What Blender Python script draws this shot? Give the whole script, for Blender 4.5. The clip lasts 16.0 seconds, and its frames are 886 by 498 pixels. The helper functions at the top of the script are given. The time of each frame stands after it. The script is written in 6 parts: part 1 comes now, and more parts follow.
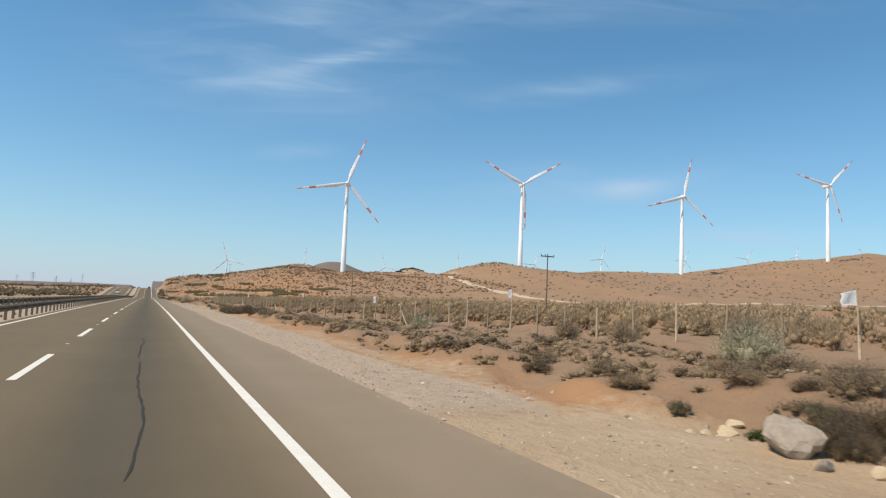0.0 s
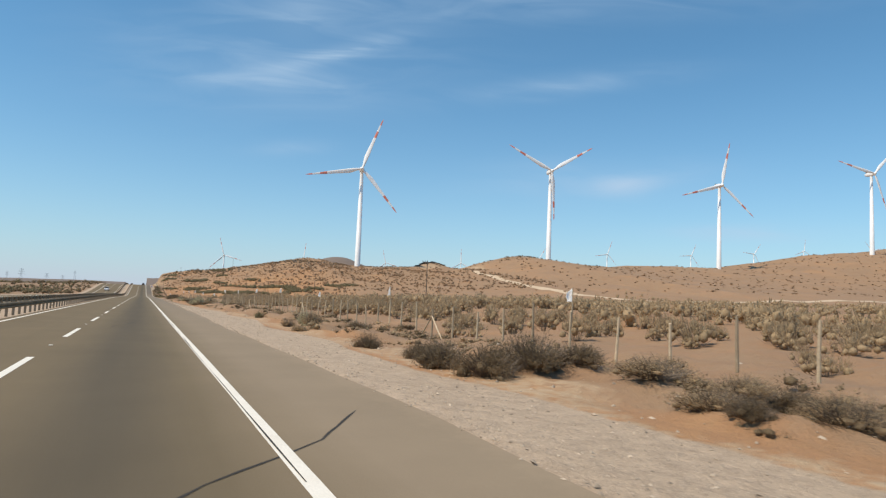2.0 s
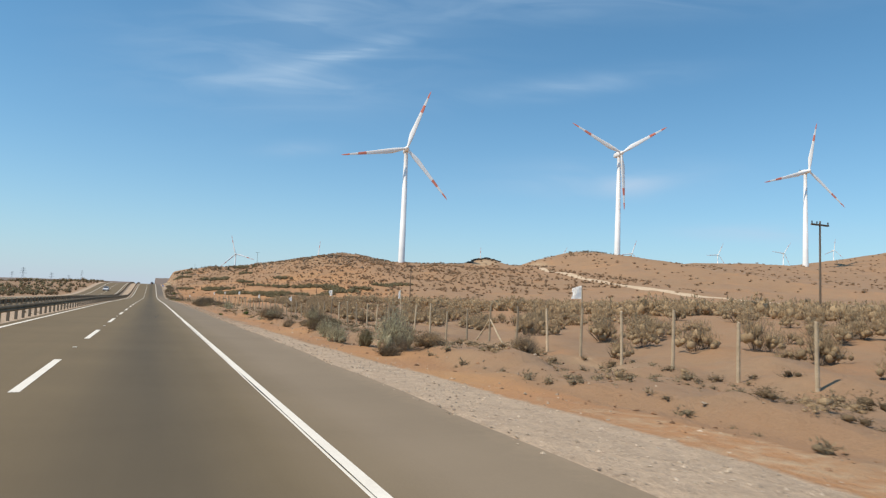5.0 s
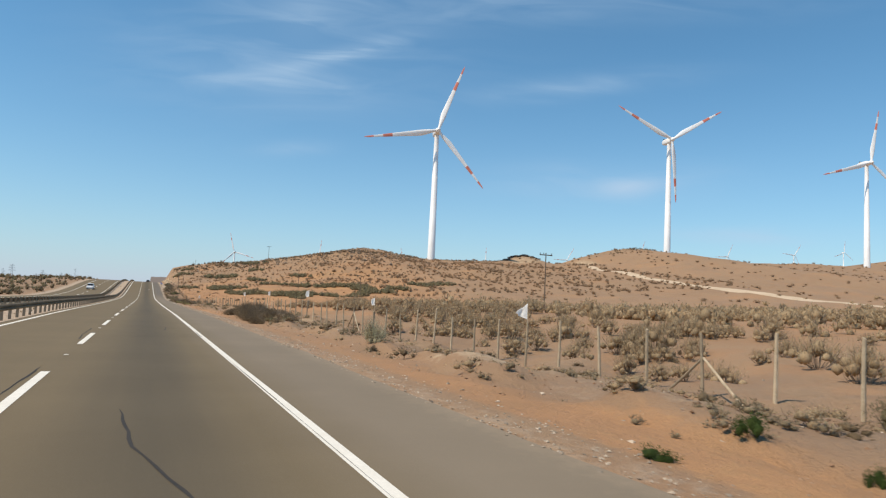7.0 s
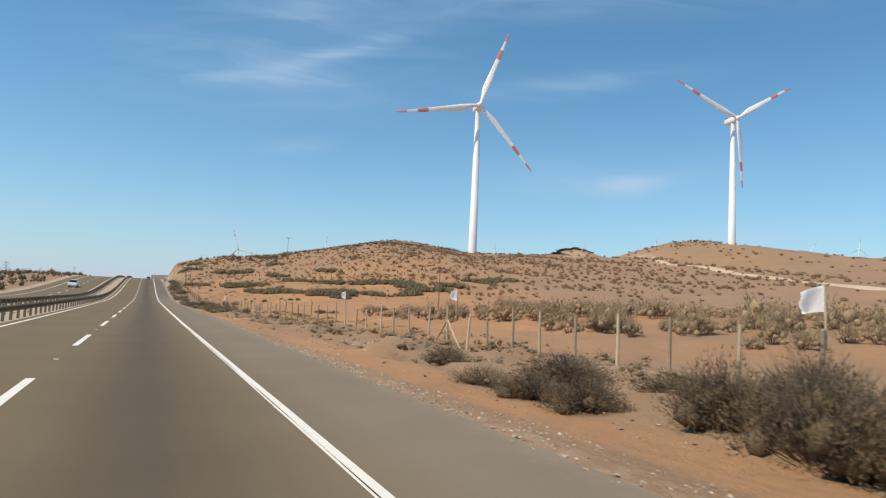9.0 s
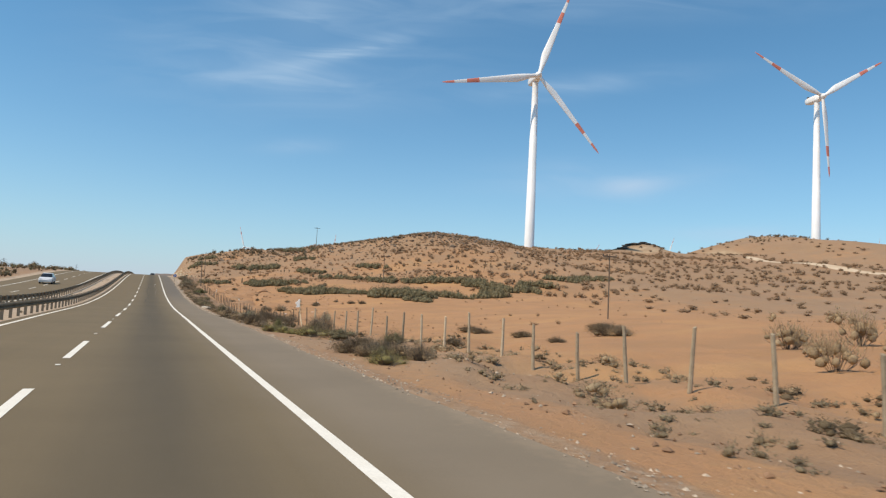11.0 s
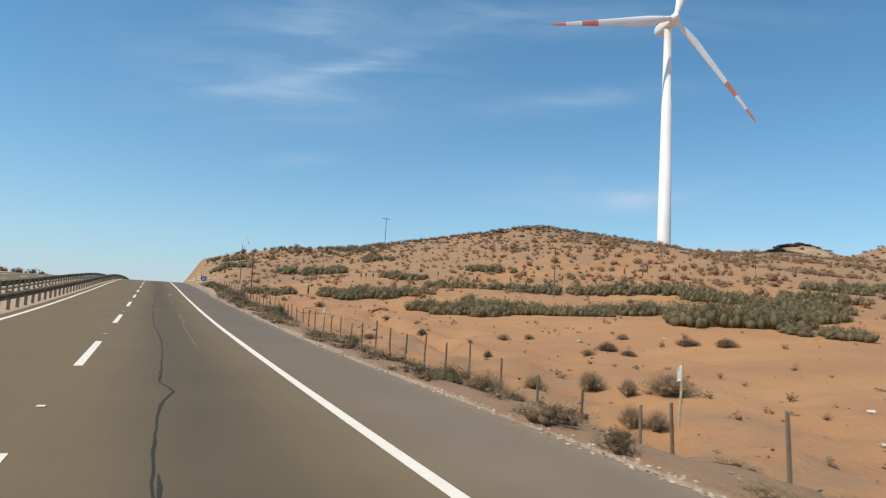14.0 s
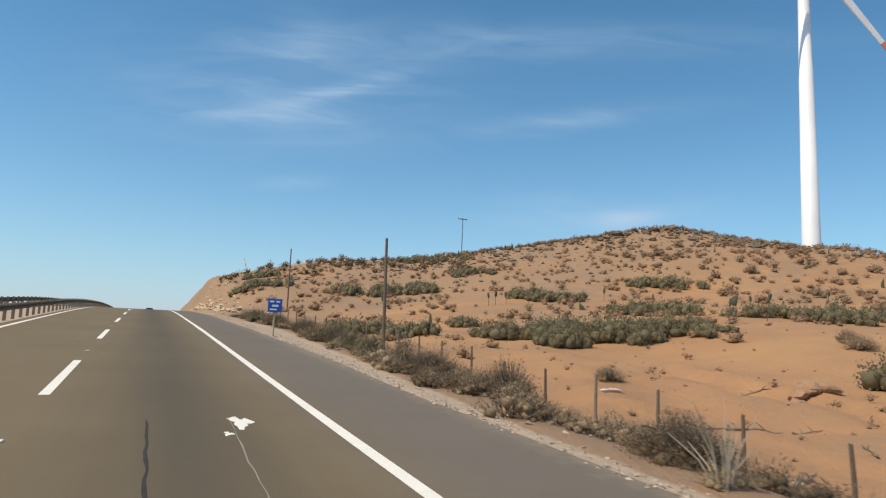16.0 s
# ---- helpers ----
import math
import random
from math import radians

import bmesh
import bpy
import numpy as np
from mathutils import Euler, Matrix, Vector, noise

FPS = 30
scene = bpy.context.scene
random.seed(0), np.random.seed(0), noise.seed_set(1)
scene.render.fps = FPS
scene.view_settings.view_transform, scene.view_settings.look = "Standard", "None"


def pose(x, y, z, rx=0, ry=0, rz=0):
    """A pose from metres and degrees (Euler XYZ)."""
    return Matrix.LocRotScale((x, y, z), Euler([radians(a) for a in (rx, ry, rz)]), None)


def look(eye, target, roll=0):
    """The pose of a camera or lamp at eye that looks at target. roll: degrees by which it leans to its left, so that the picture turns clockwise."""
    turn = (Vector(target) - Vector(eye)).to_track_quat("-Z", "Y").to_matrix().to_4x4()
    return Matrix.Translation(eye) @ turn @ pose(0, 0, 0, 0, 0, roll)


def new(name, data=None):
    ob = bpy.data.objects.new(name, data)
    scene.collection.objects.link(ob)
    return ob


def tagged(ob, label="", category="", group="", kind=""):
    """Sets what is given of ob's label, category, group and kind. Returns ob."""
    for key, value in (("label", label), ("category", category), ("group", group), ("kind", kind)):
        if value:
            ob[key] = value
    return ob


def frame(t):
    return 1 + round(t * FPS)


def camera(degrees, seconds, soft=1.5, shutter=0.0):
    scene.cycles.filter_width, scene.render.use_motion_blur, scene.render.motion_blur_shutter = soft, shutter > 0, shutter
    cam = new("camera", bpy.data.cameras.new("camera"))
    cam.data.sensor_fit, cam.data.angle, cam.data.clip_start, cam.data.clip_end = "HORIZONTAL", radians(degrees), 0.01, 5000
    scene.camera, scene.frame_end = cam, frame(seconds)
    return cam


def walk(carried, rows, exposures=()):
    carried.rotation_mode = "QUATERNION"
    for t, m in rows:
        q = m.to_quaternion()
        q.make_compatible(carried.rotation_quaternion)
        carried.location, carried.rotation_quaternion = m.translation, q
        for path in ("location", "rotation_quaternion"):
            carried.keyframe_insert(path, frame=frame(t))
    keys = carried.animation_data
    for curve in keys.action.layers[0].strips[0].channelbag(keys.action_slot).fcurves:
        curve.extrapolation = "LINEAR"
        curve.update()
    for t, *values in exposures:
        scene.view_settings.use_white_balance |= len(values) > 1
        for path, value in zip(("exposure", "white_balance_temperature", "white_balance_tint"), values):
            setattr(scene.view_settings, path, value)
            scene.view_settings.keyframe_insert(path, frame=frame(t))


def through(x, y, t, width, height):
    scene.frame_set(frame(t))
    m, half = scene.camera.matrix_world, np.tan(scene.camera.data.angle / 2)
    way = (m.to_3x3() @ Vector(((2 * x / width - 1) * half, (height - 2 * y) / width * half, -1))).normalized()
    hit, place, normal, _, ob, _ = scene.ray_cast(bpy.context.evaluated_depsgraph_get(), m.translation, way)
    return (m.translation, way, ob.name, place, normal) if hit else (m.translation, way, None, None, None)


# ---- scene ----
# ---- the camera and its drive ----
cam = camera(68.0, 16.0, soft=1.25, shutter=0.048)
PATH = [
    (0, (0.004, 0.107, 1.617), (40.420, 91.215, 9.738), 2.39),
    (0.5, (0.012, 12.346, 1.576), (40.658, 103.386, 9.296), 2.44),
    (1, (0.041, 24.558, 1.541), (40.760, 115.604, 8.800), 2.31),
    (1.5, (0.089, 36.736, 1.513), (40.923, 127.695, 9.192), 2.15),
    (2, (0.121, 49.454, 1.486), (41.241, 140.291, 9.093), 2.26),
    (2.5, (0.114, 61.096, 1.448), (40.361, 152.338, 8.863), 2.12),
    (3, (0.071, 73.331, 1.397), (40.067, 164.685, 8.789), 2.21),
    (5.5, (-0.327, 134.860, 1.089), (39.878, 226.100, 8.755), 2.31),
    (6, (-0.370, 148.026, 1.024), (39.908, 239.268, 8.283), 2.25),
    (6.5, (-0.412, 159.068, 0.959), (40.237, 250.136, 8.323), 2.44),
    (7, (-0.437, 170.983, 0.893), (40.259, 261.996, 8.662), 2.64),
    (7.5, (-0.424, 182.653, 0.825), (40.431, 273.623, 8.264), 2.80),
    (8, (-0.390, 195.2, 0.760), (40.529, 286.128, 8.369), 2.78),
    (8.5, (-0.351, 206.150, 0.692), (40.383, 297.142, 8.511), 2.43),
    (9, (-0.324, 218.103, 0.614), (40.349, 309.154, 8.066), 2.56),
    (11.5, (-0.514, 275.470, 0.086), (39.677, 366.729, 7.611), 2.92),
    (12, (-0.565, 287.238, 0.002), (39.592, 378.489, 7.786), 3.08),
    (12.5, (-0.643, 299.205, -0.070), (39.479, 390.477, 7.647), 3.42),
    (13, (-0.750, 311.353, -0.156), (39.167, 402.665, 8.137), 3.38),
    (13.5, (-0.835, 323.647, -0.214), (39.179, 414.916, 8.083), 3.18),
    (14, (-0.896, 335.970, -0.131), (38.979, 427.179, 9.403), 3.04),
    (14.5, (-0.915, 347.824, 0.084), (39.383, 438.726, 10.715), 2.86),
    (15, (-0.904, 360.437, 0.392), (39.341, 451.267, 11.801), 2.60),
    (15.5, (-0.860, 372.522, 0.794), (39.257, 463.286, 13.148), 2.21),
    (16, (-0.787, 384.534, 1.267), (39.681, 475.084, 14.037), 2.27),
]
walk(cam, [(t, look(eye, target, roll)) for t, eye, target, roll in PATH], exposures=[(0, 0.15, 6500, 10), (16, 0.15, 6500, 10)])

# ---- sky and sun ----
SUN_BEARING, SUN_HEIGHT = 266.0, 56.0
world = bpy.data.worlds.new("sky")
scene.world = world
world.use_nodes = True


def add(nt, kind, **values):
    n = nt.nodes.new(kind)
    for key, v in values.items():
        n.inputs[int(key[1:])].default_value = v
    return n


def calc(nt, op, a, b=None, c=None):
    n = nt.nodes.new("ShaderNodeMath")
    n.operation = op
    for i, v in enumerate((a, b, c)):
        if v is None:
            continue
        if isinstance(v, (int, float)):
            n.inputs[i].default_value = v
        else:
            nt.links.new(v, n.inputs[i])
    return n.outputs[0]


def sky_nodes():
    nt = world.node_tree
    link = nt.links.new
    back = nt.nodes["Background"]
    sky = nt.nodes.new("ShaderNodeTexSky")
    sky.sky_type, sky.sun_disc = "NISHITA", False
    sky.sun_elevation, sky.sun_rotation = radians(SUN_HEIGHT), radians(SUN_BEARING)
    sky.altitude, sky.air_density, sky.dust_density, sky.ozone_density = 100, 1.0, 0.4, 1.2
    # thin cirrus, drawn out along the wind
    tc = nt.nodes.new("ShaderNodeTexCoord")
    sep = nt.nodes.new("ShaderNodeSeparateXYZ")
    link(tc.outputs["Generated"], sep.inputs[0])
    x, y, z = sep.outputs
    c, s = math.cos(radians(24)), math.sin(radians(24))
    ahead = calc(nt, "MAXIMUM", calc(nt, "ADD", calc(nt, "MULTIPLY", x, s), calc(nt, "MULTIPLY", y, c)), 0.02)
    u = calc(nt, "DIVIDE", calc(nt, "SUBTRACT", calc(nt, "MULTIPLY", x, c), calc(nt, "MULTIPLY", y, s)), ahead)
    v = calc(nt, "DIVIDE", z, ahead)
    flat = nt.nodes.new("ShaderNodeCombineXYZ")
    link(u, flat.inputs[0]), link(v, flat.inputs[1])
    streak = add(nt, "ShaderNodeMapping", i2=(0, 0, radians(14)), i3=(2.2, 11, 1))
    link(flat.outputs[0], streak.inputs[0])
    fine = add(nt, "ShaderNodeTexNoise", i2=2.2, i3=4.0, i4=0.5, i8=0.9)
    link(streak.outputs[0], fine.inputs[0])
    wisps = nt.nodes.new("ShaderNodeMapRange")
    wisps.inputs[1].default_value, wisps.inputs[2].default_value = 0.36, 0.72
    link(fine.outputs[0], wisps.inputs[0])
    total = None
    # centre across and up, half length, half height, slant, strength
    for cu, cv, a, b, slant, k in CLOUDS:
        m = nt.nodes.new("ShaderNodeMapping")
        m.vector_type = "TEXTURE"
        m.inputs[1].default_value, m.inputs[2].default_value, m.inputs[3].default_value = (cu, cv, 0), (0, 0, radians(slant)), (a, b, 1)
        link(flat.outputs[0], m.inputs[0])
        ln = nt.nodes.new("ShaderNodeVectorMath")
        ln.operation = "LENGTH"
        link(m.outputs[0], ln.inputs[0])
        g = calc(nt, "MULTIPLY", calc(nt, "POWER", 2.718, calc(nt, "MULTIPLY", calc(nt, "POWER", ln.outputs["Value"], 2.0), -1.1)), k)
        total = g if total is None else calc(nt, "ADD", total, g)
    veil = calc(nt, "MULTIPLY", total, calc(nt, "ADD", calc(nt, "MULTIPLY", wisps.outputs[0], 0.75), 0.25))
    haze = calc(nt, "MULTIPLY", calc(nt, "POWER", 2.718, calc(nt, "MULTIPLY", calc(nt, "ABSOLUTE", z), -8.5)), 0.8)
    clear = nt.nodes.new("ShaderNodeMix")
    clear.data_type, clear.blend_type = "RGBA", "MULTIPLY"
    clear.inputs[0].default_value, clear.inputs[7].default_value = 1.0, (0.6, 1.08, 1.21, 1)
    link(sky.outputs[0], clear.inputs[6])
    mix = nt.nodes.new("ShaderNodeMix")
    mix.data_type = "RGBA"
    mix.inputs[7].default_value = (4.4, 5.9, 7.4, 1)
    link(calc(nt, "MINIMUM", calc(nt, "ADD", veil, 0.0), 0.8), mix.inputs[0])
    link(clear.outputs[2], mix.inputs[6])
    low = nt.nodes.new("ShaderNodeMix")
    low.data_type = "RGBA"
    low.inputs[7].default_value = (5.2, 5.5, 6.9, 1)
    link(haze, low.inputs[0])
    link(mix.outputs[2], low.inputs[6])
    link(low.outputs[2], back.inputs[0])
    back.inputs[1].default_value = 0.1


CLOUDS = [
    (-0.175, 0.375, 0.10, 0.014, 17, 0.75),
    (-0.28, 0.325, 0.12, 0.026, -6, 0.6),
    (-0.26, 0.385, 0.26, 0.10, 4, 0.32),
    (0.19, 0.34, 0.17, 0.018, 9, 0.4),
    (0.28, 0.186, 0.05, 0.016, 4, 0.6),
    (0.25, 0.194, 0.17, 0.03, 3, 0.38),
    (-0.238, 0.222, 0.06, 0.012, 5, 0.35),
    (0.5, 0.121, 0.15, 0.014, 2, 0.4),
    (0.1, 0.466, 0.4, 0.03, 3, 0.3),
    (-0.229, 0.443, 0.05, 0.05, 60, 0.3),
]
sky_nodes()

sun = new("sun", bpy.data.lights.new("sun", "SUN"))
sun.data.energy, sun.data.angle, sun.data.color = 3.65, radians(0.53), (1.0, 0.85, 0.672)
_e, _b = radians(SUN_HEIGHT), radians(SUN_BEARING)
SUN_WAY = Vector((math.sin(_b) * math.cos(_e), math.cos(_b) * math.cos(_e), math.sin(_e)))
sun.matrix_world = look(SUN_WAY * 200, (0, 0, 0))


# ---- materials ----
def material(name, a, b, size=1.0, grain=20.0, rough=0.85, bump=0.3, depth=0.02, metal=0.0, island=0.0, spread=0.0, mid=0.5, width=0.25, coords="Object"):
    """Two colours mixed by wide stains, broken by a fine grain; island and spread vary it from piece to piece."""
    m = bpy.data.materials.new(name)
    m.use_nodes = True
    nt = m.node_tree
    link = nt.links.new
    shade = nt.nodes["Principled BSDF"]
    tc = nt.nodes.new("ShaderNodeTexCoord")
    wide = add(nt, "ShaderNodeTexNoise", i2=1.0 / size, i3=5.0, i4=0.6)
    small = add(nt, "ShaderNodeTexNoise", i2=grain, i3=4.0, i4=0.65)
    link(tc.outputs[coords], wide.inputs[0]), link(tc.outputs[coords], small.inputs[0])
    rng = nt.nodes.new("ShaderNodeMapRange")
    rng.inputs[1].default_value, rng.inputs[2].default_value = mid - width, mid + width
    link(wide.outputs[0], rng.inputs[0])
    mix = nt.nodes.new("ShaderNodeMix")
    mix.data_type = "RGBA"
    mix.inputs[6].default_value, mix.inputs[7].default_value = (*a, 1), (*b, 1)
    link(rng.outputs[0], mix.inputs[0])
    value = calc(nt, "ADD", calc(nt, "MULTIPLY", small.outputs[0], 0.5), 0.75)
    if island:
        geo = nt.nodes.new("ShaderNodeNewGeometry")
        value = calc(nt, "MULTIPLY", value, calc(nt, "ADD", calc(nt, "MULTIPLY", geo.outputs["Random Per Island"], island), 1 - island / 2))
    if spread:
        info = nt.nodes.new("ShaderNodeObjectInfo")
        value = calc(nt, "MULTIPLY", value, calc(nt, "ADD", calc(nt, "MULTIPLY", info.outputs["Random"], spread), 1 - spread / 2))
    hsv = nt.nodes.new("ShaderNodeHueSaturation")
    link(value, hsv.inputs["Value"]), link(mix.outputs[2], hsv.inputs["Color"])
    link(hsv.outputs[0], shade.inputs["Base Color"])
    shade.inputs["Roughness"].default_value, shade.inputs["Metallic"].default_value = rough, metal
    if bump:
        bm_ = nt.nodes.new("ShaderNodeBump")
        bm_.inputs["Strength"].default_value, bm_.inputs["Distance"].default_value = bump, depth
        link(small.outputs[0], bm_.inputs["Height"])
        link(bm_.outputs[0], shade.inputs["Normal"])
    return m


def ground_material():
    """Brown soil, with gravel, bare orange earth and pale packed dirt where the zone attribute says so."""
    m = bpy.data.materials.new("desert_soil")
    m.use_nodes = True
    nt = m.node_tree
    link = nt.links.new
    shade = nt.nodes["Principled BSDF"]
    tc = nt.nodes.new("ShaderNodeTexCoord")
    zone = nt.nodes.new("ShaderNodeAttribute")
    zone.attribute_name = "zone"
    sep = nt.nodes.new("ShaderNodeSeparateColor")
    link(zone.outputs["Color"], sep.inputs[0])

    def noise_of(scale, detail=5.0):
        n = add(nt, "ShaderNodeTexNoise", i2=scale, i3=detail, i4=0.62)
        link(tc.outputs["Object"], n.inputs[0])
        return n.outputs[0]

    def blend(fac, a, b):
        n = nt.nodes.new("ShaderNodeMix")
        n.data_type = "RGBA"
        link(fac, n.inputs[0])
        for i, v in ((6, a), (7, b)):
            if isinstance(v, tuple):
                n.inputs[i].default_value = (*v, 1)
            else:
                link(v, n.inputs[i])
        return n.outputs[2]

    def sharp(v, lo, hi):
        n = nt.nodes.new("ShaderNodeMapRange")
        n.inputs[1].default_value, n.inputs[2].default_value = lo, hi
        link(v, n.inputs[0])
        return n.outputs[0]

    n_wide, n_mid, n_fine, n_grit = noise_of(0.035), noise_of(0.35), noise_of(3.0), noise_of(28.0)
    soil = blend(sharp(n_wide, 0.35, 0.65), (0.385, 0.222, 0.115), (0.31, 0.189, 0.101))
    soil = blend(sharp(n_mid, 0.42, 0.66), soil, (0.352, 0.222, 0.122))
    earth = blend(sharp(n_mid, 0.32, 0.68), (0.455, 0.238, 0.104), (0.385, 0.208, 0.098))
    earth = blend(sharp(n_fine, 0.55, 0.78), earth, (0.415, 0.243, 0.11))
    streaks = add(nt, "ShaderNodeMapping", i3=(0.05, 0.16, 0.1))
    link(tc.outputs["Object"], streaks.inputs[0])
    n_streak = add(nt, "ShaderNodeTexNoise", i2=1.0, i3=6.0, i4=0.6)
    link(streaks.outputs[0], n_streak.inputs[0])
    earth = blend(calc(nt, "MULTIPLY", sharp(n_streak.outputs[0], 0.52, 0.66), 0.5), earth, (0.51, 0.29, 0.119))
    earth = blend(calc(nt, "MULTIPLY", sharp(n_streak.outputs[0], 0.46, 0.36), 0.6), earth, (0.355, 0.196, 0.09))
    gravel = blend(sharp(n_fine, 0.35, 0.65), (0.53, 0.4, 0.275), (0.42, 0.315, 0.215))
    gravel = blend(sharp(n_grit, 0.58, 0.74), gravel, (0.64, 0.515, 0.375))
    gravel = blend(sharp(noise_of(11.0), 0.56, 0.7), gravel, (0.33, 0.245, 0.168))
    pale = blend(sharp(n_mid, 0.3, 0.7), (0.55, 0.41, 0.26), (0.45, 0.31, 0.18))
    edge = calc(nt, "MULTIPLY", calc(nt, "SUBTRACT", n_fine, 0.5), 0.9)
    col = blend(sharp(calc(nt, "ADD", sep.outputs[1], edge), 0.3, 0.7), soil, earth)
    col = blend(sharp(calc(nt, "ADD", sep.outputs[2], edge), 0.35, 0.65), col, pale)
    col = blend(sharp(calc(nt, "ADD", sep.outputs[0], edge), 0.35, 0.65), col, gravel)
    cover = blend(sharp(n_fine, 0.35, 0.65), (0.35, 0.23, 0.133), (0.28, 0.186, 0.108))
    col = blend(calc(nt, "MULTIPLY", zone.outputs["Alpha"], sharp(n_mid, 0.3, 0.6)), col, cover)
    blot = noise_of(0.11, 6.0)
    col = blend(calc(nt, "MULTIPLY", calc(nt, "MULTIPLY", zone.outputs["Alpha"], sharp(blot, 0.46, 0.6)), 0.7), col, (0.275, 0.174, 0.104))
    # the far hills' dark grey: scrub, with distance haze put into the colour
    xyz = nt.nodes.new("ShaderNodeSeparateXYZ")
    link(tc.outputs["Object"], xyz.inputs[0])
    col = blend(calc(nt, "MULTIPLY", sharp(xyz.outputs[1], 600.0, 850.0), 0.8), col, (0.17, 0.14, 0.12))
    hsv = nt.nodes.new("ShaderNodeHueSaturation")
    link(col, hsv.inputs["Color"])
    link(calc(nt, "ADD", calc(nt, "MULTIPLY", n_grit, 0.45), 0.775), hsv.inputs["Value"])
    link(hsv.outputs[0], shade.inputs["Base Color"])
    shade.inputs["Roughness"].default_value = 0.95
    bm_ = nt.nodes.new("ShaderNodeBump")
    bm_.inputs["Strength"].default_value, bm_.inputs["Distance"].default_value = 0.9, 0.1
    link(calc(nt, "ADD", n_fine, calc(nt, "MULTIPLY", n_grit, 0.35)), bm_.inputs["Height"])
    link(bm_.outputs[0], shade.inputs["Normal"])
    return m


def asphalt_material():
    """Sun-bleached asphalt: aggregate grain, tyre-darkened wheel tracks along the lanes, wide stains."""
    m = bpy.data.materials.new("asphalt")
    m.use_nodes = True
    nt = m.node_tree
    link = nt.links.new
    shade = nt.nodes["Principled BSDF"]
    tc = nt.nodes.new("ShaderNodeTexCoord")
    sep = nt.nodes.new("ShaderNodeSeparateXYZ")
    link(tc.outputs["Object"], sep.inputs[0])
    stretch = add(nt, "ShaderNodeMapping", i3=(1.2, 0.05, 1))
    link(tc.outputs["Object"], stretch.inputs[0])
    streaks = add(nt, "ShaderNodeTexNoise", i2=1.6, i3=5.0, i4=0.6)
    link(stretch.outputs[0], streaks.inputs[0])
    blot = add(nt, "ShaderNodeTexNoise", i2=0.35, i3=4.0, i4=0.6)
    grit = add(nt, "ShaderNodeTexNoise", i2=70.0, i3=3.0, i4=0.7)
    link(tc.outputs["Object"], blot.inputs[0]), link(tc.outputs["Object"], grit.inputs[0])
    # worn oil band in the middle of the driven lane
    band = calc(nt, "POWER", 2.718, calc(nt, "MULTIPLY", calc(nt, "POWER", calc(nt, "ABSOLUTE", calc(nt, "ADD", sep.outputs[0], 0.25)), 2.0), -1.1))
    mix = nt.nodes.new("ShaderNodeMix")
    mix.data_type = "RGBA"
    mix.inputs[6].default_value, mix.inputs[7].default_value = (0.2, 0.151, 0.086, 1), (0.09, 0.075, 0.052, 1)
    link(calc(nt, "MINIMUM", calc(nt, "ADD", calc(nt, "MULTIPLY", band, 0.62), calc(nt, "MULTIPLY", streaks.outputs[0], 0.3)), 1.0), mix.inputs[0])
    # the hard shoulder is a paler, dustier coat
    side = nt.nodes.new("ShaderNodeMix")
    side.data_type = "RGBA"
    rng = nt.nodes.new("ShaderNodeMapRange")
    rng.inputs[1].default_value, rng.inputs[2].default_value = 1.2, 2.6
    link(calc(nt, "ADD", sep.outputs[0], calc(nt, "MULTIPLY", streaks.outputs[0], 0.6)), rng.inputs[0])
    # dusty at first, then a darker stretch
    later = nt.nodes.new("ShaderNodeMix")
    later.data_type = "RGBA"
    later.inputs[6].default_value, later.inputs[7].default_value = (0.285, 0.22, 0.146, 1), (0.228, 0.182, 0.127, 1)
    along = nt.nodes.new("ShaderNodeMapRange")
    along.inputs[1].default_value, along.inputs[2].default_value = 70.0, 190.0
    link(sep.outputs[1], along.inputs[0]), link(along.outputs[0], later.inputs[0])
    # a greyer coat on the climb
    climb = nt.nodes.new("ShaderNodeMix")
    climb.data_type = "RGBA"
    climb.inputs[7].default_value = (0.165, 0.138, 0.107, 1)
    up = nt.nodes.new("ShaderNodeMapRange")
    up.inputs[1].default_value, up.inputs[2].default_value = 335.0, 365.0
    link(sep.outputs[1], up.inputs[0]), link(up.outputs[0], climb.inputs[0])
    link(later.outputs[2], climb.inputs[6]), link(climb.outputs[2], side.inputs[7])
    link(rng.outputs[0], side.inputs[0])
    link(mix.outputs[2], side.inputs[6])
    # dust and grit blown over the outer edge
    dust = nt.nodes.new("ShaderNodeMix")
    dust.data_type = "RGBA"
    dust.inputs[7].default_value = (0.4, 0.3, 0.2, 1)
    patch_ = add(nt, "ShaderNodeTexNoise", i2=4.5, i3=6.0, i4=0.7)
    link(tc.outputs["Object"], patch_.inputs[0])
    edge = nt.nodes.new("ShaderNodeMapRange")
    edge.inputs[1].default_value, edge.inputs[2].default_value = 3.35, 4.1
    link(calc(nt, "ADD", sep.outputs[0], calc(nt, "MULTIPLY", calc(nt, "SUBTRACT", patch_.outputs[0], 0.5), 1.5)), edge.inputs[0])
    link(calc(nt, "MULTIPLY", edge.outputs[0], 0.4), dust.inputs[0])
    link(side.outputs[2], dust.inputs[6])
    hsv = nt.nodes.new("ShaderNodeHueSaturation")
    link(dust.outputs[2], hsv.inputs["Color"])
    link(calc(nt, "ADD", calc(nt, "ADD", calc(nt, "MULTIPLY", grit.outputs[0], 0.35), calc(nt, "MULTIPLY", blot.outputs[0], 0.3)), 0.67), hsv.inputs["Value"])
    link(hsv.outputs[0], shade.inputs["Base Color"])
    shade.inputs["Roughness"].default_value = 0.9
    shade.inputs["Specular IOR Level"].default_value = 0.2
    bm_ = nt.nodes.new("ShaderNodeBump")
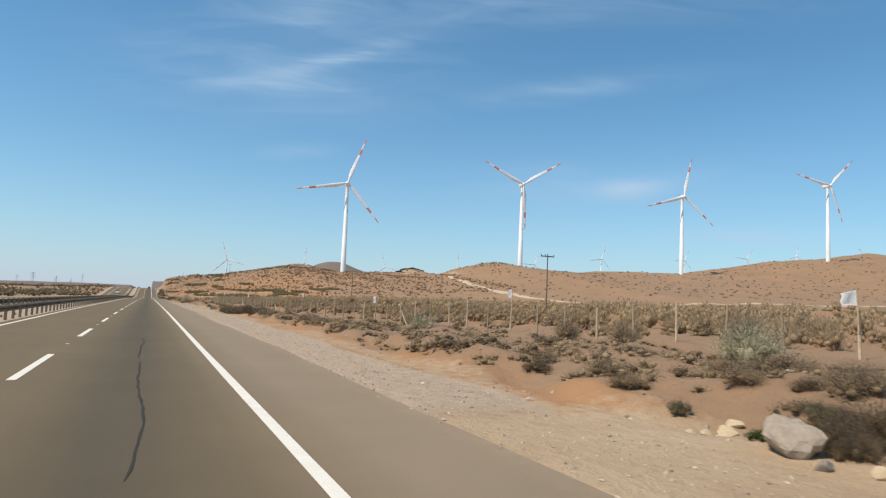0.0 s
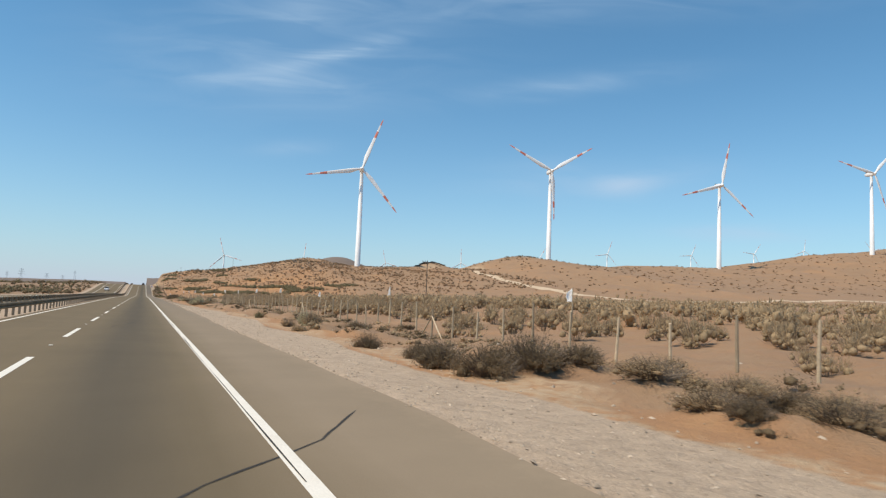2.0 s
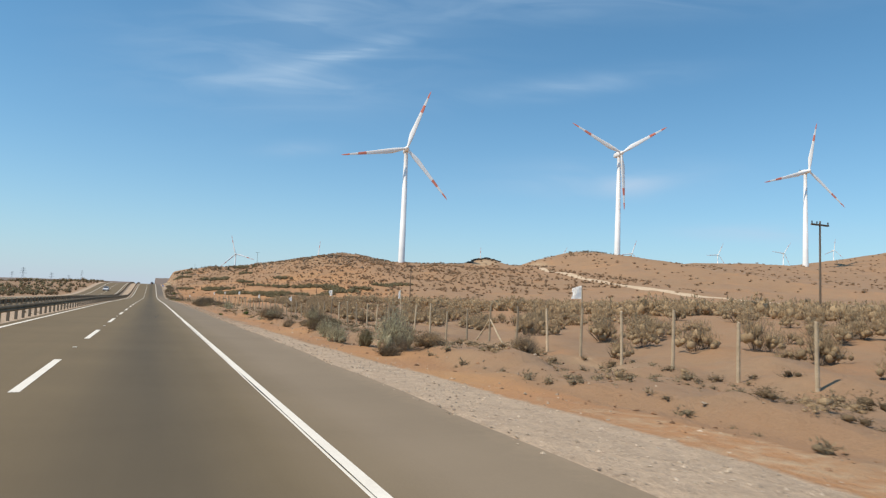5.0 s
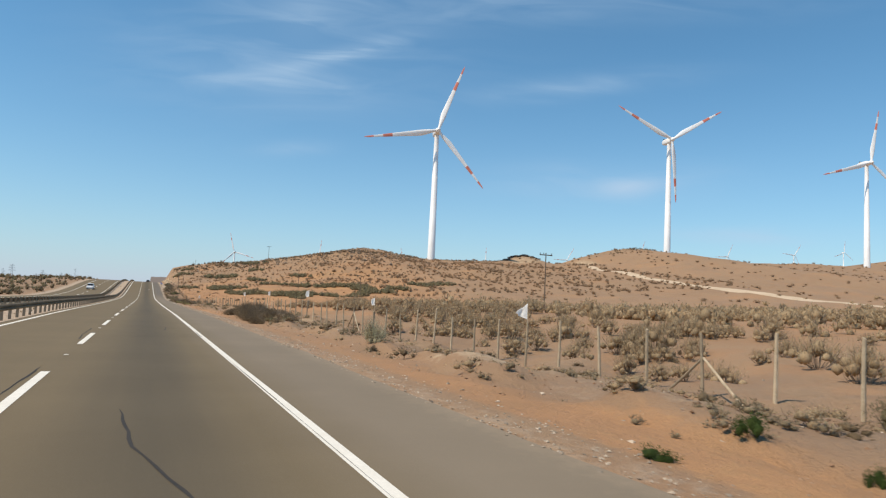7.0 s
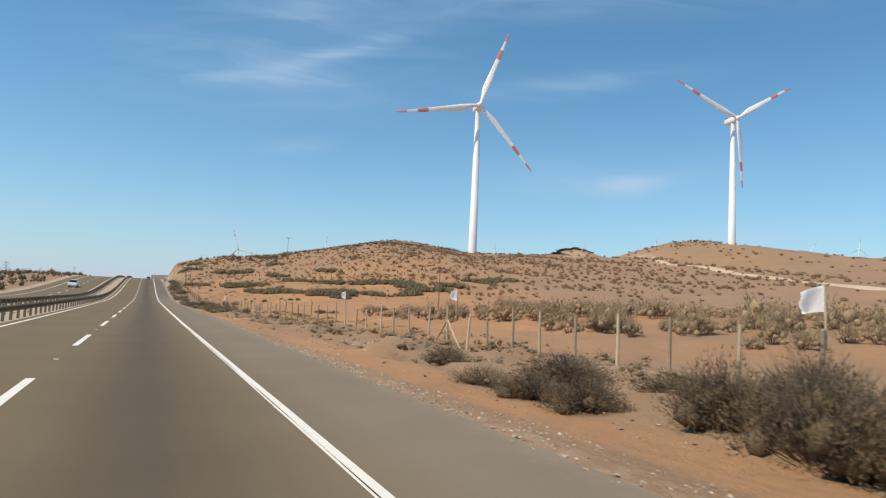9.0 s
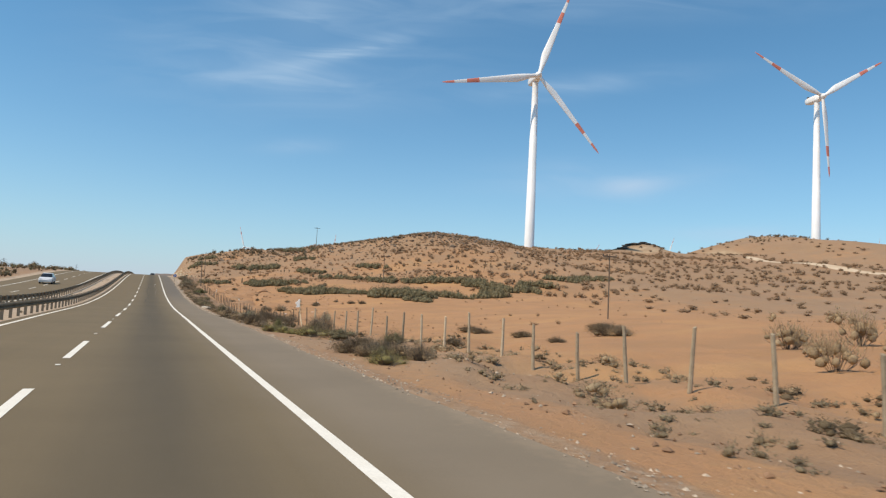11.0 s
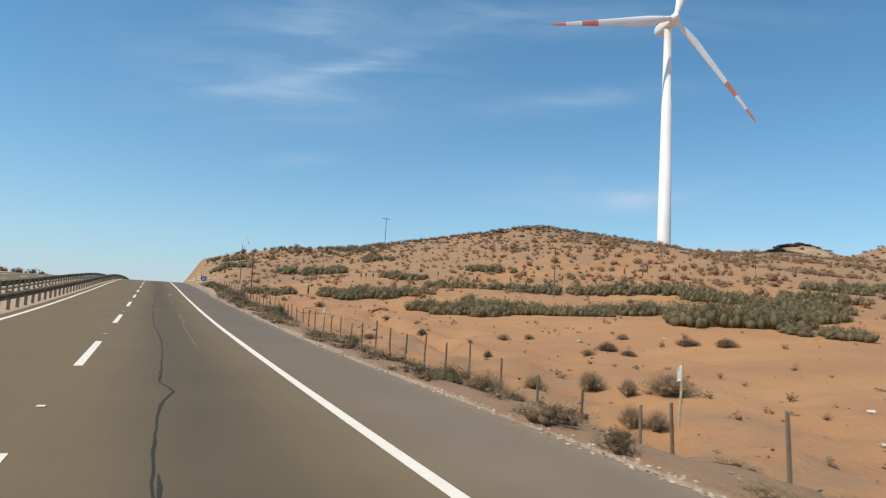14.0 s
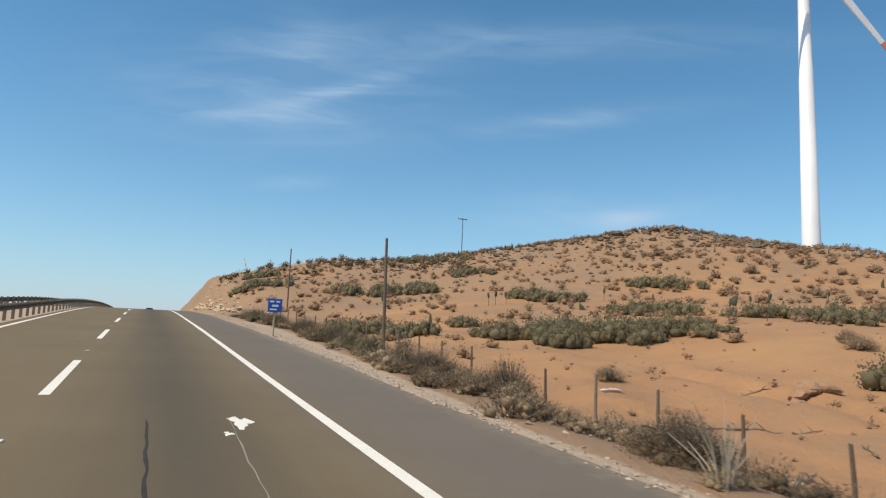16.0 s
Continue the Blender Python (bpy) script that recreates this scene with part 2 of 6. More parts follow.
    bm_.inputs["Strength"].default_value, bm_.inputs["Distance"].default_value = 0.35, 0.006
    link(grit.outputs[0], bm_.inputs["Height"])
    link(bm_.outputs[0], shade.inputs["Normal"])
    return m


M_SOIL = ground_material()
M_TAR = asphalt_material()
M_LINE = material("road_paint", (0.88, 0.83, 0.72), (0.78, 0.72, 0.6), 0.5, 40, 0.7, 0.2, 0.003)
M_SEAL = material("crack_sealant", (0.022, 0.019, 0.016), (0.045, 0.038, 0.03), 0.3, 30, 0.95, 0.3, 0.004)
M_SCUFF = material("chalky_scuff", (0.34, 0.3, 0.24), (0.2, 0.17, 0.13), 0.4, 30, 0.9, 0.2, 0.003)
M_STEEL = material("weathered_rail_steel", (0.28, 0.208, 0.128), (0.14, 0.106, 0.071), 0.8, 12, 0.85, 0.15, 0.004)
M_STEEL.node_tree.nodes["Principled BSDF"].inputs["Specular IOR Level"].default_value = 0.12
M_POSTSTEEL = material("dusty_post_steel", (0.34, 0.27, 0.19), (0.2, 0.16, 0.11), 0.5, 12, 0.85, 0.15, 0.004)
M_WOOD = material("weathered_post_wood", (0.58, 0.46, 0.31), (0.33, 0.255, 0.165), 0.25, 30, 0.9, 0.5, 0.006, spread=0.7)
M_DARKWOOD = material("dark_post_wood", (0.24, 0.18, 0.12), (0.14, 0.105, 0.07), 0.25, 30, 0.9, 0.5, 0.006, spread=0.6)
M_POLE = material("dark_pole_wood", (0.2, 0.15, 0.105), (0.13, 0.1, 0.072), 0.6, 22, 0.9, 0.4, 0.006)
M_CLOTH = material("white_cloth", (0.95, 0.94, 0.92), (0.91, 0.9, 0.87), 0.4, 12, 0.9, 0.2, 0.01)


def thin_cloth(m):
    """Let light through, as sunlit cloth does."""
    nt = m.node_tree
    shade, out = nt.nodes["Principled BSDF"], nt.nodes["Material Output"]
    glow = nt.nodes.new("ShaderNodeBsdfTranslucent")
    glow.inputs[0].default_value = (0.9, 0.89, 0.85, 1)
    mix = nt.nodes.new("ShaderNodeMixShader")
    mix.inputs[0].default_value = 0.1
    nt.links.new(shade.outputs[0], mix.inputs[1]), nt.links.new(glow.outputs[0], mix.inputs[2])
    nt.links.new(mix.outputs[0], out.inputs[0])


thin_cloth(M_CLOTH)
M_WHITE = material("turbine_white", (0.92, 0.92, 0.9), (0.87, 0.87, 0.85), 9.0, 0.04, 0.45, 0.0)
M_RED = material("blade_red", (0.78, 0.26, 0.17), (0.68, 0.21, 0.14), 3.0, 0.1, 0.5, 0.0)
M_DARKGAP = material("dark_louvre", (0.06, 0.06, 0.065), (0.04, 0.04, 0.045), 0.5, 10, 0.7, 0.0)
def leaf_material(name, a, b, size, through, rough=0.9, island=0.4):
    """Dry leaves and twig ends that let some light through."""
    m = material(name, a, b, size, 24.0, rough, 0.9, 0.05, island=island)
    nt = m.node_tree
    shade, out = nt.nodes["Principled BSDF"], nt.nodes["Material Output"]
    glow = nt.nodes.new("ShaderNodeBsdfTranslucent")
    nt.links.new(shade.inputs["Base Color"].links[0].from_socket, glow.inputs[0])
    mix = nt.nodes.new("ShaderNodeMixShader")
    mix.inputs[0].default_value = through
    nt.links.new(shade.outputs[0], mix.inputs[1]), nt.links.new(glow.outputs[0], mix.inputs[2])
    nt.links.new(mix.outputs[0], out.inputs[0])
    shade.inputs["Specular IOR Level"].default_value = 0.2
    return m


M_SCRUB = leaf_material("dry_scrub_leaf", (0.55, 0.402, 0.24), (0.405, 0.302, 0.18), 5.0, 0.3)
M_SAGE = leaf_material("sage_leaf", (0.5, 0.455, 0.29), (0.63, 0.56, 0.37), 3.0, 0.3)
M_GREEN = leaf_material("dull_green_leaf", (0.222, 0.19, 0.104), (0.295, 0.248, 0.145), 4.0, 0.32, island=0.3)
M_VERGE = leaf_material("burnt_verge_leaf", (0.285, 0.204, 0.12), (0.18, 0.136, 0.08), 2.5, 0.28)
M_HILLSCRUB = leaf_material("rusty_scrub_leaf", (0.47, 0.3, 0.175), (0.39, 0.258, 0.152), 6.0, 0.35, island=0.2)
M_SLOPE = leaf_material("faded_scrub_leaf", (0.42, 0.282, 0.172), (0.35, 0.24, 0.147), 6.0, 0.4, island=0.2)
M_YELLOW = leaf_material("yellow_grass_leaf", (0.43, 0.37, 0.15), (0.34, 0.295, 0.12), 1.0, 0.35)
M_OLIVE = leaf_material("olive_leaf", (0.19, 0.19, 0.075), (0.24, 0.225, 0.1), 1.0, 0.3)
M_LUSH = leaf_material("fresh_weed_leaf", (0.07, 0.12, 0.025), (0.1, 0.13, 0.04), 1.0, 0.3)
M_STRAW = leaf_material("pale_straw_leaf", (0.4, 0.31, 0.19), (0.29, 0.23, 0.145), 1.5, 0.3)
# darker than bare twigs: the shade inside a bush put into the colour
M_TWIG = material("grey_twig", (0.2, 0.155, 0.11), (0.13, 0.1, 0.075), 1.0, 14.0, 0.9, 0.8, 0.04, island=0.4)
M_DEAD = material("bleached_cactus_rib", (0.5, 0.42, 0.3), (0.34, 0.27, 0.19), 0.5, 14, 0.9, 0.3, 0.01, island=0.3)
M_CACTUS = material("cactus_skin", (0.07, 0.08, 0.045), (0.1, 0.085, 0.05), 0.5, 12, 0.8, 0.3, 0.01)
M_ROCK = material("grey_boulder", (0.36, 0.31, 0.25), (0.24, 0.2, 0.16), 0.5, 9, 0.95, 0.7, 0.03, island=0.5)
M_BOULDER = material("pale_boulder", (0.46, 0.385, 0.3), (0.33, 0.265, 0.2), 0.4, 9, 0.95, 0.7, 0.03)
M_CLOD = material("brown_clods", (0.3, 0.17, 0.09), (0.2, 0.12, 0.07), 2.0, 9, 0.95, 0.3, 0.01, island=0.8)
M_CREAM = material("cream_stone", (0.66, 0.52, 0.34), (0.5, 0.38, 0.24), 0.3, 12, 0.95, 0.6, 0.02, island=0.3)
M_DARKROCK = material("dark_rock", (0.05, 0.045, 0.04), (0.085, 0.075, 0.06), 2.0, 2, 0.95, 0.8, 0.2)
M_HILLROCK = material("hill_rock", (0.24, 0.175, 0.12), (0.15, 0.115, 0.085), 1.0, 4, 0.95, 0.7, 0.05, island=0.5)
M_PEBBLE = material("pebbles", (0.52, 0.425, 0.32), (0.34, 0.27, 0.195), 2.0, 8, 0.95, 0.3, 0.01, island=0.8)
M_BLUE = material("sign_blue", (0.03, 0.12, 0.5), (0.025, 0.1, 0.42), 0.6, 8, 0.5, 0.0)
M_PAINT = material("white_car_paint", (0.8, 0.8, 0.8), (0.76, 0.76, 0.76), 2.0, 3, 0.3, 0.0)
M_DARKPAINT = material("dark_car_paint", (0.035, 0.038, 0.042), (0.03, 0.03, 0.033), 2.0, 3, 0.3, 0.0)
M_GLASS = material("dark_window_glass", (0.02, 0.022, 0.025), (0.015, 0.016, 0.018), 2.0, 3, 0.08, 0.0)
M_TYRE = material("tyre_rubber", (0.02, 0.02, 0.02), (0.03, 0.03, 0.028), 0.5, 14, 0.9, 0.3, 0.005)
M_LATTICE = material("galvanised_lattice", (0.3, 0.3, 0.3), (0.24, 0.24, 0.245), 4.0, 3, 0.6, 0.0, metal=0.3)
M_BLOCK = material("whitewashed_block", (0.64, 0.56, 0.45), (0.5, 0.42, 0.32), 0.3, 14, 0.9, 0.4, 0.01)

# ---- the lie of the land: x to the right of the road, y along it ----
ROAD_Y = [-20, 20, 60, 100, 140, 180, 220, 260, 300, 330, 360, 390, 420, 450, 480, 520, 580, 680, 850, 1100, 1500]
ROAD_Z = [0.13, 0.0, -0.1, -0.29, -0.49, -0.71, -0.95, -1.34, -1.63, -1.74, -1.17, -0.06, 1.23, 2.33, 2.9, 3.04, 2.17, 0.64, -2.97, -6.98, -13.98]


def road_z(y):
    """Height of the carriageway, a smooth curve through its knots."""
    k, z = np.array(ROAD_Y, float), np.array(ROAD_Z)
    m = np.gradient(z, k)
    y = np.clip(np.asarray(y, float), k[0], k[-1])
    i = np.clip(np.searchsorted(k, y) - 1, 0, len(k) - 2)
    h = k[i + 1] - k[i]
    u = (y - k[i]) / h
    return ((2 * u**3 - 3 * u**2 + 1) * z[i] + (u**3 - 2 * u**2 + u) * h * m[i]
            + (-2 * u**3 + 3 * u**2) * z[i + 1] + (u**3 - u**2) * h * m[i + 1])


def ss(a, b, v):
    u = np.clip((v - a) / (b - a), 0, 1)
    return u * u * (3 - 2 * u)


WAVES = np.random.RandomState(7).uniform(-1, 1, (40, 3))


def ripple(x, y, size, k=0):
    """Rolling unevenness of about -1 to 1, with features of that size."""
    out = 0.0
    for j in range(9):
        a, b, c = WAVES[(k + j) % 40]
        w = 2 * math.pi / size * (0.6 + 0.9 * abs(c))
        n = math.hypot(a, b) + 1e-6
        out = out + np.sin((a / n * x + b / n * y) * w + 40 * a + 17 * c)
    return out / 3.6


def lerp(v, xs, ys):
    return np.interp(v, xs, ys)


def fence_x(y):
    return lerp(y, [-20, 33, 46.65, 51.5, 80.6, 85, 110, 168, 193, 215, 228, 298, 310, 322, 335, 350, 368, 400, 415, 440, 470],
                [24.8, 19.2, 17.4, 16.95, 14.14, 14.1, 14.3, 14.45, 13.9, 12.7, 12.2, 10.0, 9.57, 9.27, 9.4, 9.4, 9.8, 9.55, 9.5, 8.0, 6.0])


def gravel_x(y):
    return lerp(y, [-20, 40, 110, 150, 240, 290, 340, 395, 420, 450], [6.1, 6.4, 6.6, 5.3, 5.0, 4.6, 4.4, 4.6, 6.0, 5.6])


def tar_x(y):
    """Right edge of the asphalt."""
    y = np.asarray(y, float)
    return 3.74 + 0.06 * ripple(0 * y, y, 3.0, 3) + 0.1 * ripple(0 * y, y, 17, 8) + 0.2 * ss(392, 408, y) * (1 - ss(436, 452, y))


def ground_z(x, y):
    x, y = np.broadcast_arrays(np.asarray(x, float), np.asarray(y, float))
    r = road_z(y)
    # right side: plain, ramp and ridge
    plain = lerp(y, [-300, 70, 160, 240, 330, 360, 420, 600, 1200], [0.6, 1.0, 0.6, 0.3, -1.3, -1.5, -1.6, -1.5, -6]) + 0.02 * np.clip(x - 50, -30, 250)
    plain = plain + 0.18 * ripple(x, y, 16, 5) + 0.35 * ripple(x, y, 60, 11)
    crest = lerp(x, [0, 8, 19, 52, 63, 72, 80, 89, 99, 108, 113, 118, 123, 128, 135, 158, 172, 185, 200, 212, 220, 232, 244, 257, 267, 276, 285, 320, 360, 391, 409, 424, 440, 461, 481, 500, 515, 532, 563, 595, 634, 700, 1000],
                 [7.5, 9.8, 12.8, 16.8, 18.6, 21.2, 22.6, 23.4, 23.6, 23.8, 23.7, 23.0, 22.4, 22.1, 22.6, 23, 23.2, 23.4, 24.6, 25.4, 28.6, 32.6, 35.8, 37.4, 37, 36, 34.6, 34.8, 34.8, 38, 39, 38, 39, 38.6, 41.5, 45, 46.8, 50.5, 56, 60, 64, 74, 70])
    y1 = lerp(x, [0, 19, 50, 88, 285, 345, 390, 440, 520, 600, 900], [512, 507, 493, 480, 477, 500, 500, 470, 455, 440, 430])
    y0 = lerp(x, [80, 340, 600], [302, 222, 205])
    p = lerp(x, [10, 25, 60, 110, 200, 225, 245, 265], [2.6, 3.2, 2.9, 2.2, 1.0, 1.15, 1.22, 1.0])
    u = np.clip((y - y0) / (y1 - y0), 0, 1)
    shape = u**p
    shape = shape * (1 - 0.75 * ss(0, 260, y - y1))
    # the rocky knoll falls away quickly behind
    shape = shape * (1 - 0.5 * ss(2, 40, y - y1) * ss(200, 222, x) * (1 - ss(300, 330, x)))
    # round the crest
    shape = shape - 0.05 * np.exp(-((y - y1) / 14.0) ** 2)
    land = plain + (crest - plain) * shape + (0.25 + 0.5 * u) * ripple(x, y, 34, 20) * 0.7 * ss(60, 130, y + x)
    # a quarry mound with a dark cap, and the far hills
    bump = lambda cx, cy, sx, sy, h: h * np.exp(-((x - cx) / sx) ** 2 - ((y - cy) / sy) ** 2)
    land = land + bump(186, 483, 11, 12, 5.2) + bump(42, 368, 14, 20, 0.8) + bump(36, 389, 9, 9, 0.2) + bump(29, 408, 20, 32, 1.0) + bump(23, 358, 9, 12, 0.3) + bump(107, 508, 18, 18, 3.0)
    land = land + bump(250, 985, 75, 90, 47) + bump(430, 1080, 150, 120, 40) + bump(-180, 2600, 700, 300, 40) + bump(900, 1560, 380, 260, 42) + bump(1950, 1500, 600, 300, 128)
    # verge between road and fence, then on to the open land
    xf, xg = fence_x(y), gravel_x(y)
    off = lerp(y, [-20, 14, 24, 33, 46.7, 56, 75, 88, 104, 125, 145, 172, 180, 190, 200, 207, 217, 230, 240, 284, 296, 302, 311, 315, 320, 323, 332, 350, 380, 392, 400, 410, 440, 455, 480, 600],
               [0.42, 0.3, 0.25, 0.08, -0.17, -0.28, -0.26, -0.33, -0.15, -0.22, -0.36, -0.42, -0.62, -0.82, -0.85, -0.76, -0.58, -0.12, -0.12, -0.3, -0.52, -0.75, -0.8, -1.15, -1.2, -1.48, -1.5, -1.42, -1.45, -1.22, -1.2, -0.85, -0.3, 0.2, 0.4, 0.3])
    verge = r - 0.03 - 0.07 * ss(0.0, 1.0, (x - 3.7) / (xg - 3.7))
    rough = 0.13 * ripple(x, y, 2.6, 2) + 0.16 * ripple(x, y, 6.5, 14)
    rough = rough + 0.05 * ripple(x, y, 1.2, 31)
    t = ss(0.0, 1.0, (x - xg) / (xf - xg))
    # a low washed-out bank behind the bare strip
    lip = 0.24 * ss(0.0, 0.5, x - xg - 1.9 - 0.7 * ripple(0 * y, y, 8, 22)) * (1 - ss(0.15, 0.85, t)) * (1 - ss(235, 265, y))
    verge = verge + lip + (off + 0.1) * t + rough * ss(0.4, 2.2, x - xg)
    wide = lerp(y, [300, 330, 395, 440, 470, 490], [24, 34, 26, 16, 9, 5])
    right = verge + (land - verge) * ss(0, 1, (x - xf - 0.5) / wide)
    # a wash-out gully across the bare field
    bed = lerp(y, [360, 384, 398, 403, 412], [13.6, 16.6, 18.8, 19.2, 21.8]) + 0.4 * ripple(0 * y, y, 6, 13)
    right = right - (0.45 * np.exp(-((x - bed) / 0.55) ** 2) - 0.18 * np.exp(-((x - bed - 1.3) / 0.8) ** 2)) * ss(362, 372, y) * (1 - ss(404, 412, y))
    right = right + 0.03 * ripple(x, y, 4.2, 19) * ss(0.5, 3, x - xf) * ss(290, 320, y) * (1 - ss(30, 50, x))
    # left side: level with the road past the second carriageway, then low scrubby hills
    left_land = lerp(y, [-300, 150, 330, 420, 520, 700, 1200, 3000], [0.6, 0.2, -0.4, 0.9, 1.9, -0.5, -6, -8])
    left_land = left_land + 0.35 * ripple(x, y, 45, 9) + 0.5 * ripple(x, y, 210, 17) + bump(-180, 2600, 700, 300, 26)
    berm = 0.45 * np.exp(-((x + 31) / 7.0) ** 2) * (1 + 0.4 * ripple(x, y, 14, 6))
    lt = ss(23, 60, -x)
    left = (r - 0.07) * (1 - lt) + left_land * lt + berm
    out = np.where(x > 3.7, right, np.where(x < -21, left, r - 0.07))
    return out

# ---- mesh helpers ----
def mesh_of(name, verts, faces, mats, index=None, smooth=False):
    """A mesh from arrays: verts n x 3, faces m x 3 or m x 4."""
    verts, faces = np.asarray(verts, np.float32), np.asarray(faces, np.int32)
    me = bpy.data.meshes.new(name)
    n, k = faces.shape
    me.vertices.add(len(verts))
    me.vertices.foreach_set("co", verts.ravel())
    me.loops.add(n * k)
    me.loops.foreach_set("vertex_index", faces.ravel())
    me.polygons.add(n)
    me.polygons.foreach_set("loop_start", np.arange(n, dtype=np.int32) * k)
    me.polygons.foreach_set("loop_total", np.full(n, k, np.int32))
    if index is not None:
        me.polygons.foreach_set("material_index", np.asarray(index, np.int32))
    me.polygons.foreach_set("use_smooth", np.full(n, smooth))
    for m in mats if isinstance(mats, (list, tuple)) else [mats]:
        me.materials.append(m)
    me.update(calc_edges=True)
    me.validate()
    return me


def grid(xs, ys, z):
    """Vertices and quads of a sheet over the lines xs and ys."""
    X, Y = np.meshgrid(xs, ys)
    v = np.stack([X, Y, z(X, Y)], -1).reshape(-1, 3)
    nx, ny = len(xs), len(ys)
    i = (np.arange(ny - 1)[:, None] * nx + np.arange(nx - 1)[None]).reshape(-1)
    return v, np.stack([i, i + 1, i + nx + 1, i + nx], -1)


def ribbon(left, right):
    """A strip between two rows of points."""
    n = len(left)
    v = np.concatenate([np.asarray(left, float), np.asarray(right, float)])
    i = np.arange(n - 1)
    return v, np.stack([i, n + i, n + i + 1, i + 1], -1)


def sweep(rows, closed=True):
    """A skin over rows of points, each row one outline."""
    rows = np.asarray(rows, float)
    n, k = rows.shape[:2]
    f = []
    for a in range(n - 1):
        for b in range(k if closed else k - 1):
            f.append((a * k + b, a * k + (b + 1) % k, (a + 1) * k + (b + 1) % k, (a + 1) * k + b))
    return rows.reshape(-1, 3), np.array(f)


def empty(name, where=(0, 0, 0)):
    ob = new(name)
    ob.location = where
    ob.empty_display_size = 0.1
    return ob


def part(name, me, parent, label="", m=None):
    ob = new(name, me)
    ob.parent = parent
    if m is not None:
        ob.matrix_local = m
    if label:
        ob["label"] = label
    return ob


def from_bm(name, bm, mat, smooth=False):
    me = bpy.data.meshes.new(name)
    bm.to_mesh(me)
    bm.free()
    for m in mat if isinstance(mat, (list, tuple)) else [mat]:
        me.materials.append(m)
    if smooth:
        me.polygons.foreach_set("use_smooth", np.ones(len(me.polygons), bool))
    return me


def tube(points, radii, sides=8):
    """A round bar through points, with a radius at each, closed at both ends."""
    pts = [Vector(p) for p in points]
    bm = bmesh.new()
    rings = []
    for i, p in enumerate(pts):
        way = (pts[min(i + 1, len(pts) - 1)] - pts[max(i - 1, 0)]).normalized()
        side = way.cross(Vector((0.31, 0.77, 0.55))).normalized()
        up = way.cross(side)
        rings.append([bm.verts.new(p + radii[i] * (math.cos(a) * side + math.sin(a) * up)) for a in (2 * math.pi * j / sides for j in range(sides))])
    for a, b in zip(rings, rings[1:]):
        for j in range(sides):
            bm.faces.new((a[j], a[(j + 1) % sides], b[(j + 1) % sides], b[j]))
    bm.faces.new(rings[0][::-1])
    bm.faces.new(rings[-1])
    bmesh.ops.recalc_face_normals(bm, faces=bm.faces)
    return bm


def box(bm, lo, hi, bevel=0.0):
    r = bmesh.ops.create_cube(bm, size=1.0)
    for v in r["verts"]:
        v.co = Vector([lo[i] + (hi[i] - lo[i]) * (v.co[i] + 0.5) for i in range(3)])
    if bevel:
        edges = {e for v in r["verts"] for e in v.link_edges}
        bmesh.ops.bevel(bm, geom=list(edges), offset=bevel, segments=1, affect="EDGES")


def lumpy(seed, rough=0.25, level=2, flat=0.8, facets=0):
    """A stone: a ball pushed in and out, a little flattened."""
    bm = bmesh.new()
    bmesh.ops.create_icosphere(bm, subdivisions=level, radius=1)
    for v in bm.verts:
        d = noise.noise(v.co * 1.3 + Vector((seed * 3.7, 1, 2))) + 0.5 * noise.noise(v.co * 3.1 + Vector((seed, 5, 1)))
        v.co *= 1 + rough * d
        # broken facets
        for k in range(facets):
            a = seed * 2.3 + k * 2.4
            way = Vector((math.cos(a), math.sin(a), 0.9 * math.sin(k * 1.7 + seed))).normalized()
            over = v.co.dot(way) - 0.66
            if over > 0:
                v.co -= way * over * 0.85
        v.co.z *= flat
    return bm


def rest(x, y, sink=0.03):
    return (x, y, float(ground_z(x, y)) - sink)


